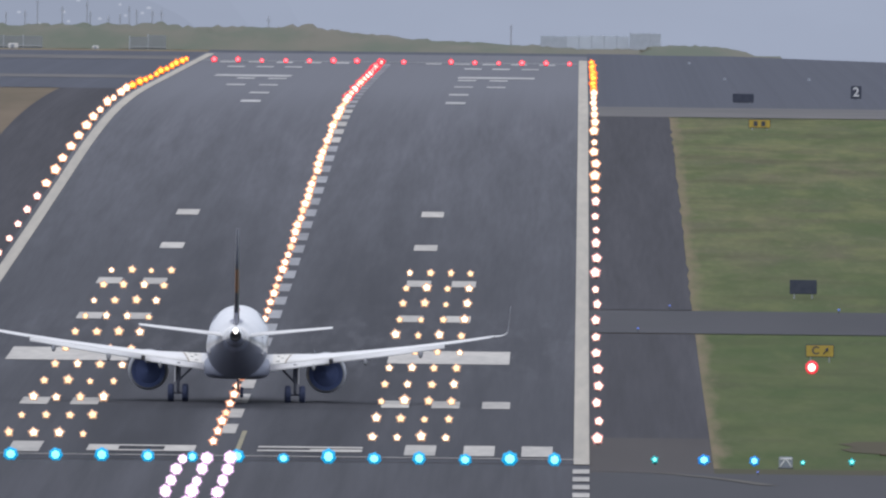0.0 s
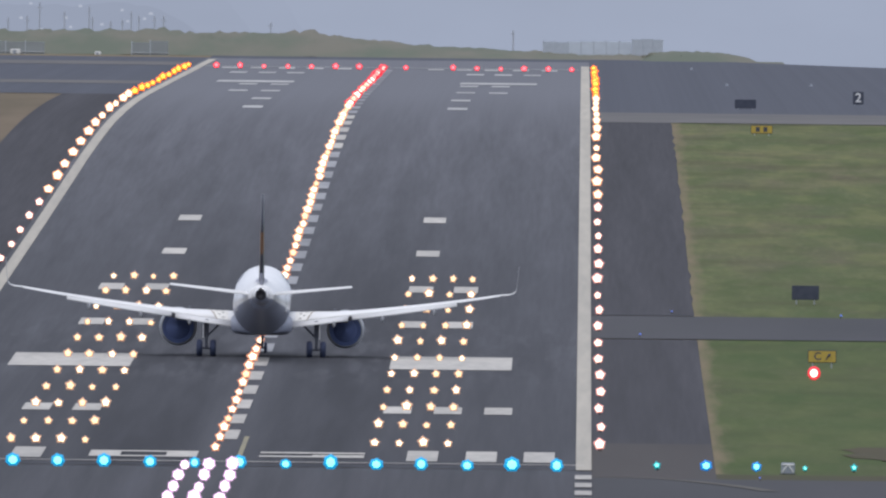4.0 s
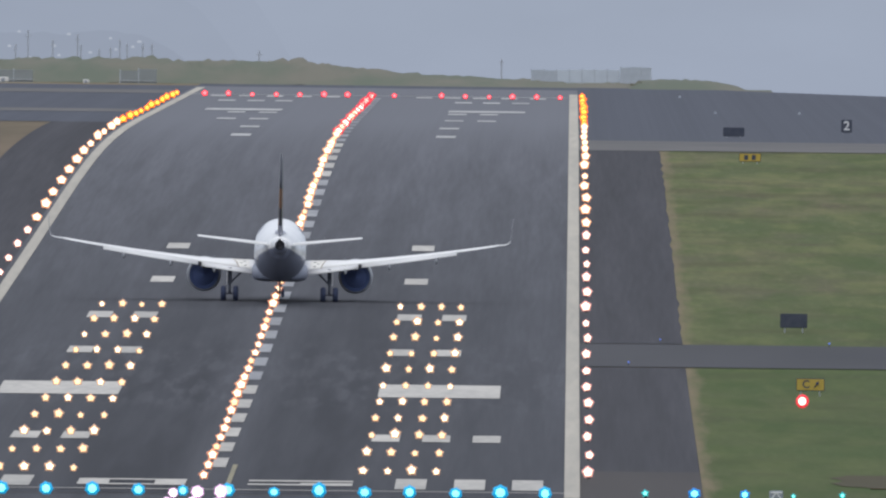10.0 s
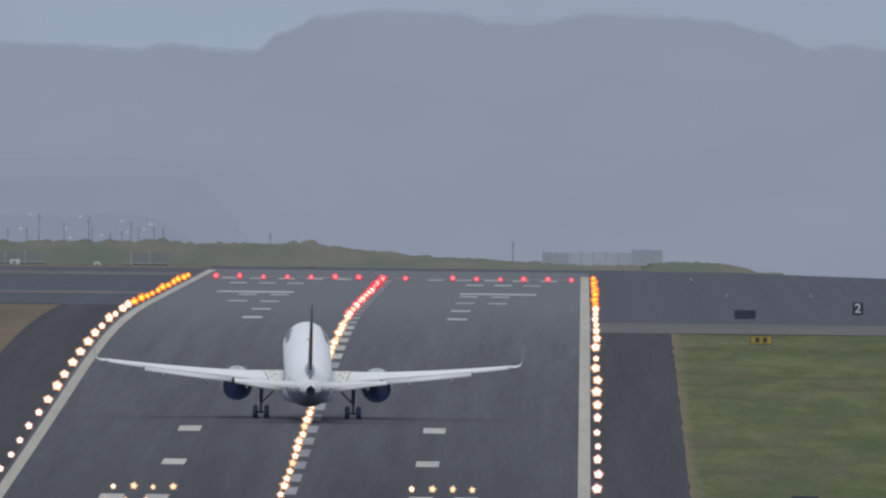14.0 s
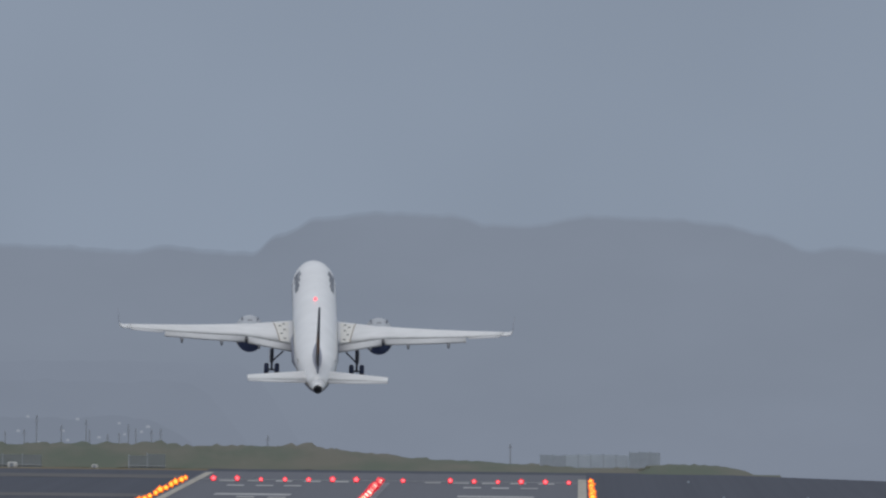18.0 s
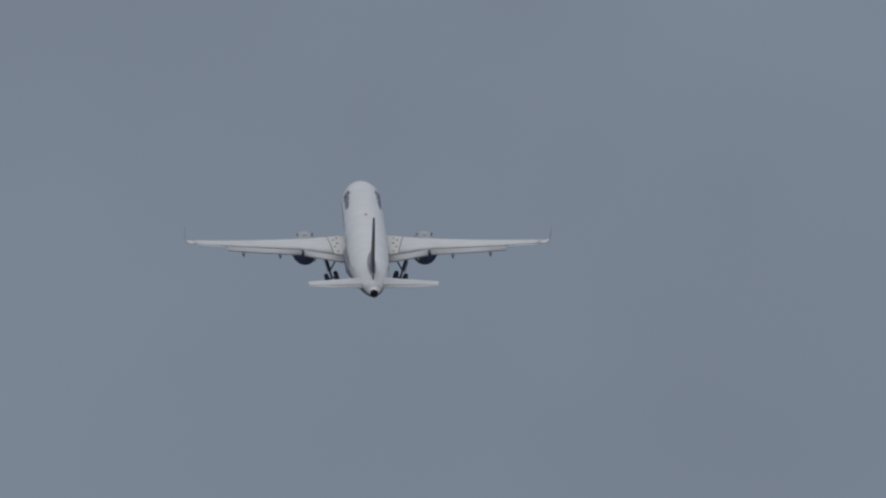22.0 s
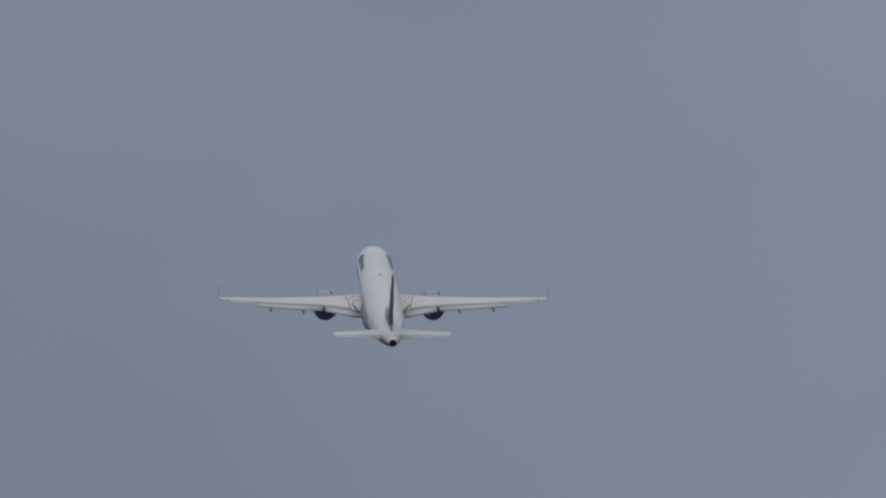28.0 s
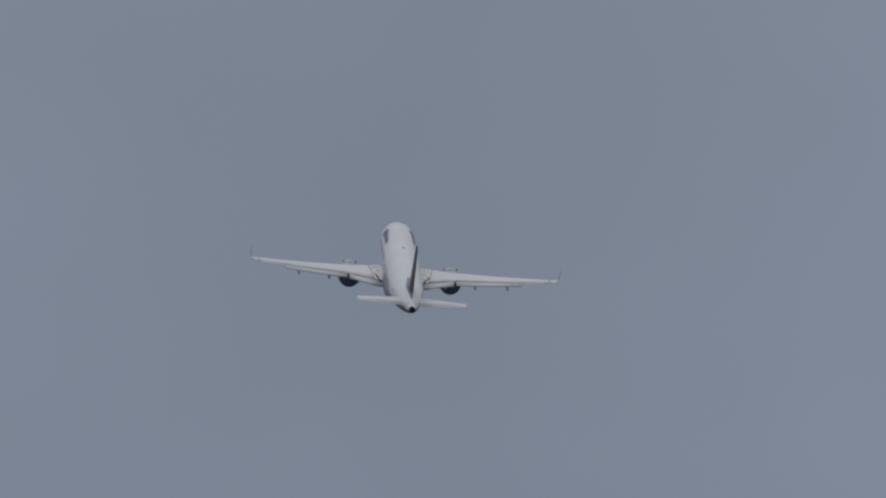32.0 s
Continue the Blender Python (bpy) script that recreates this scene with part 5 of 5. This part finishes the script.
for d in (-0.25, 0.25):
    bm = bmesh.new()
    loft(bm, [[(d + a, 0.06 + r * math.cos(6.28318 * i / 24), -1.83 + r * math.sin(6.28318 * i / 24)) for i in range(24)] for a, r in ((-0.11, 0.2), (-0.10, 0.32), (-0.04, 0.38), (0.04, 0.38), (0.10, 0.32), (0.11, 0.2))])
    part("tyre", bm, M_TYRE, NOSE_LEG, smooth=True)


# ---------------------------------------------------------------- what moves
def fly(x, y, z, pitch, bank_angle, yaw):
    return pose(x, y, z, 0, 0, yaw) @ pose(0, 0, 0, pitch) @ pose(0, 0, 0, 0, bank_angle)


def motions():
    walk(plane, [(t, fly(x, y, z, pitch, bank_angle, yaw)) for t, x, y, z, pitch, bank_angle, yaw in (
        (0, -0.30, -843.9, -11.59, 1.61, 0.40, 0.10),
        (0.5, -0.29, -826.2, -11.46, 1.61, 0.40, 0.11),
        (1, -0.28, -807.1, -11.33, 1.62, 0.40, 0.12),
        (1.5, -0.28, -787.1, -11.18, 1.62, 0.40, 0.13),
        (2, -0.27, -766.4, -11.03, 1.63, 0.40, 0.14),
        (2.5, -0.26, -745.3, -10.86, 1.65, 0.40, 0.15),
        (3, -0.25, -724.0, -10.70, 1.66, 0.40, 0.16),
        (3.5, -0.22, -702.6, -10.52, 1.68, 0.40, 0.17),
        (4.5, -0.15, -659.7, -10.14, 1.72, 0.40, 0.19),
        (5.5, -0.08, -616.5, -9.74, 1.74, 0.40, 0.21),
        (6, -0.05, -594.5, -9.53, 1.75, 0.40, 0.22),
        (6.5, 0.00, -572.3, -9.32, 1.76, 0.40, 0.23),
        (7, 0.05, -549.6, -9.09, 1.77, 0.40, 0.24),
        (7.5, 0.10, -526.4, -8.86, 1.78, 0.40, 0.25),
        (8, -0.00, -502.6, -8.62, 1.79, 0.40, 0.26),
        (8.5, -0.10, -478.1, -8.36, 1.80, 0.40, 0.27),
        (9, -0.20, -452.9, -8.10, 1.82, 0.40, 0.28),
        (9.5, -0.23, -426.8, -7.81, 1.83, 0.40, 0.29),
        (10, -0.25, -399.9, -7.52, 1.84, 0.40, 0.30),
        (10.5, -0.28, -372.1, -7.21, 1.84, 0.40, 0.47),
        (11, -0.30, -343.5, -6.88, 1.90, 0.40, 0.65),
        (11.5, -0.33, -314.0, -6.55, 2.80, 0.40, 0.82),
        (12, -0.37, -283.7, -6.20, 4.20, 0.40, 1.00),
        (12.5, -0.40, -252.7, -5.85, 5.40, 0.40, 0.95),
        (13, -0.52, -221.0, -5.37, 6.35, 0.40, 0.90),
        (13.5, -0.63, -188.6, -4.89, 7.30, 0.40, 1.00),
        (14, -0.75, -155.7, -4.39, 8.50, 0.40, 1.10),
        (14.5, -1.00, -122.3, -3.82, 10.30, 0.40, 1.07),
        (15, -1.25, -88.5, -2.97, 11.75, 0.40, 1.03),
        (15.5, -1.50, -54.4, -1.72, 13.20, 0.40, 1.00),
        (16.5, -1.83, 15.2, 3.04, 14.80, 0.98, 0.95),
        (17, -2.02, 49.7, 6.25, 16.58, 1.65, 1.09),
        (17.5, -1.94, 84.3, 10.11, 17.82, 1.33, 1.04),
        (18, -2.03, 118.9, 15.16, 19.05, 0.61, 1.22),
        (18.5, -2.20, 153.5, 20.75, 19.05, 0.69, 1.02),
        (19, -2.20, 188.2, 26.79, 18.85, 1.36, 1.20),
        (19.5, -2.20, 222.9, 33.46, 19.24, 1.19, 1.56),
        (20, -2.20, 257.7, 40.71, 19.44, 0.39, 2.04),
        (20.5, -2.20, 292.5, 47.96, 19.18, -0.17, 2.29),
        (21, -2.20, 327.3, 55.21, 18.76, -0.56, 2.64),
        (21.5, -2.20, 362.2, 62.46, 19.04, -0.71, 2.63),
        (22, -2.20, 397.1, 69.71, 18.73, -0.88, 2.86),
        (22.5, -2.20, 432.1, 76.96, 18.30, -0.27, 2.72),
        (23, -2.20, 467.1, 84.21, 18.18, 0.01, 2.39),
        (23.5, -2.20, 502.2, 91.46, 18.27, -0.14, 2.79),
        (24, -2.20, 537.3, 98.71, 18.20, -0.52, 2.88),
        (24.5, -2.20, 570.4, 105.96, 18.17, -0.52, 2.90),
        (26.5, -2.20, 703.4, 134.96, 18.93, -0.84, 3.97),
        (27, -2.20, 736.7, 142.21, 19.02, -0.69, 4.10),
        (27.5, -2.20, 770.1, 149.46, 18.95, -0.84, 4.09),
        (28, -2.20, 803.5, 156.71, 18.98, -0.84, 4.30),
        (28.5, -2.20, 837.0, 163.96, 19.01, -0.70, 4.23),
        (29, -2.20, 870.5, 171.21, 18.95, -0.51, 4.22),
        (29.5, -2.20, 904.0, 178.46, 18.82, -0.55, 4.06),
        (30, -2.20, 937.6, 185.71, 19.02, -0.22, 4.28),
        (30.5, -2.20, 971.3, 192.96, 18.84, 0.13, 4.21),
        (31, -2.20, 1004.9, 200.21, 18.82, 0.74, 4.08),
        (31.5, -2.20, 1038.7, 207.46, 18.87, 1.93, 3.83),
        (32, -2.20, 1072.4, 214.71, 18.86, 3.82, 3.44),
    )])
    for leg, s, (hx, hy, hz) in LEGS:
        walk(leg, [(t, pose(hx - s * 0.7 * (a / 86) ** 3, hy, hz - 0.5 * min(1, max(0, (t - 12.5) / 2)) * max(0, 1 - a / 60), 0, s * a, 0)) for t, a in ((0, 0), (12.5, 0), (13, 0), (13.5, 0), (14, 0), (14.5, 0), (21.4, 0), (22, 17), (22.5, 33), (23, 48), (23.5, 62), (24, 75), (24.6, 86), (32, 86))])
    walk(NOSE_LEG, [(t, pose(0, 12.64, 1.95, a)) for t, a in ((0, 0), (21.4, 0), (22.4, 45), (23.4, 90), (32, 90))])
    flash = 1.0915
    for lamp_hub, spot, first, rest in ((BEACON, (0, 2.4, 5.96), 0.536, 176), (STROBE, (0, -19.80, 5.42), 0.0, 160)):
        rows = [(0, pose(*spot, 0, 0, rest))] if first else []
        k = 0
        while first + k * flash < 31.9:
            t = round((first + k * flash) * FPS) / FPS
            rows += [(t + d / FPS, pose(*spot, 0, 0, a)) for d, a in ((-2, rest), (-1, rest / 2), (0, 0), (1, rest / 2), (2, rest)) if t + d / FPS >= 0]
            k += 1
        walk(lamp_hub, rows + [(32, pose(*spot, 0, 0, rest))])


motions()
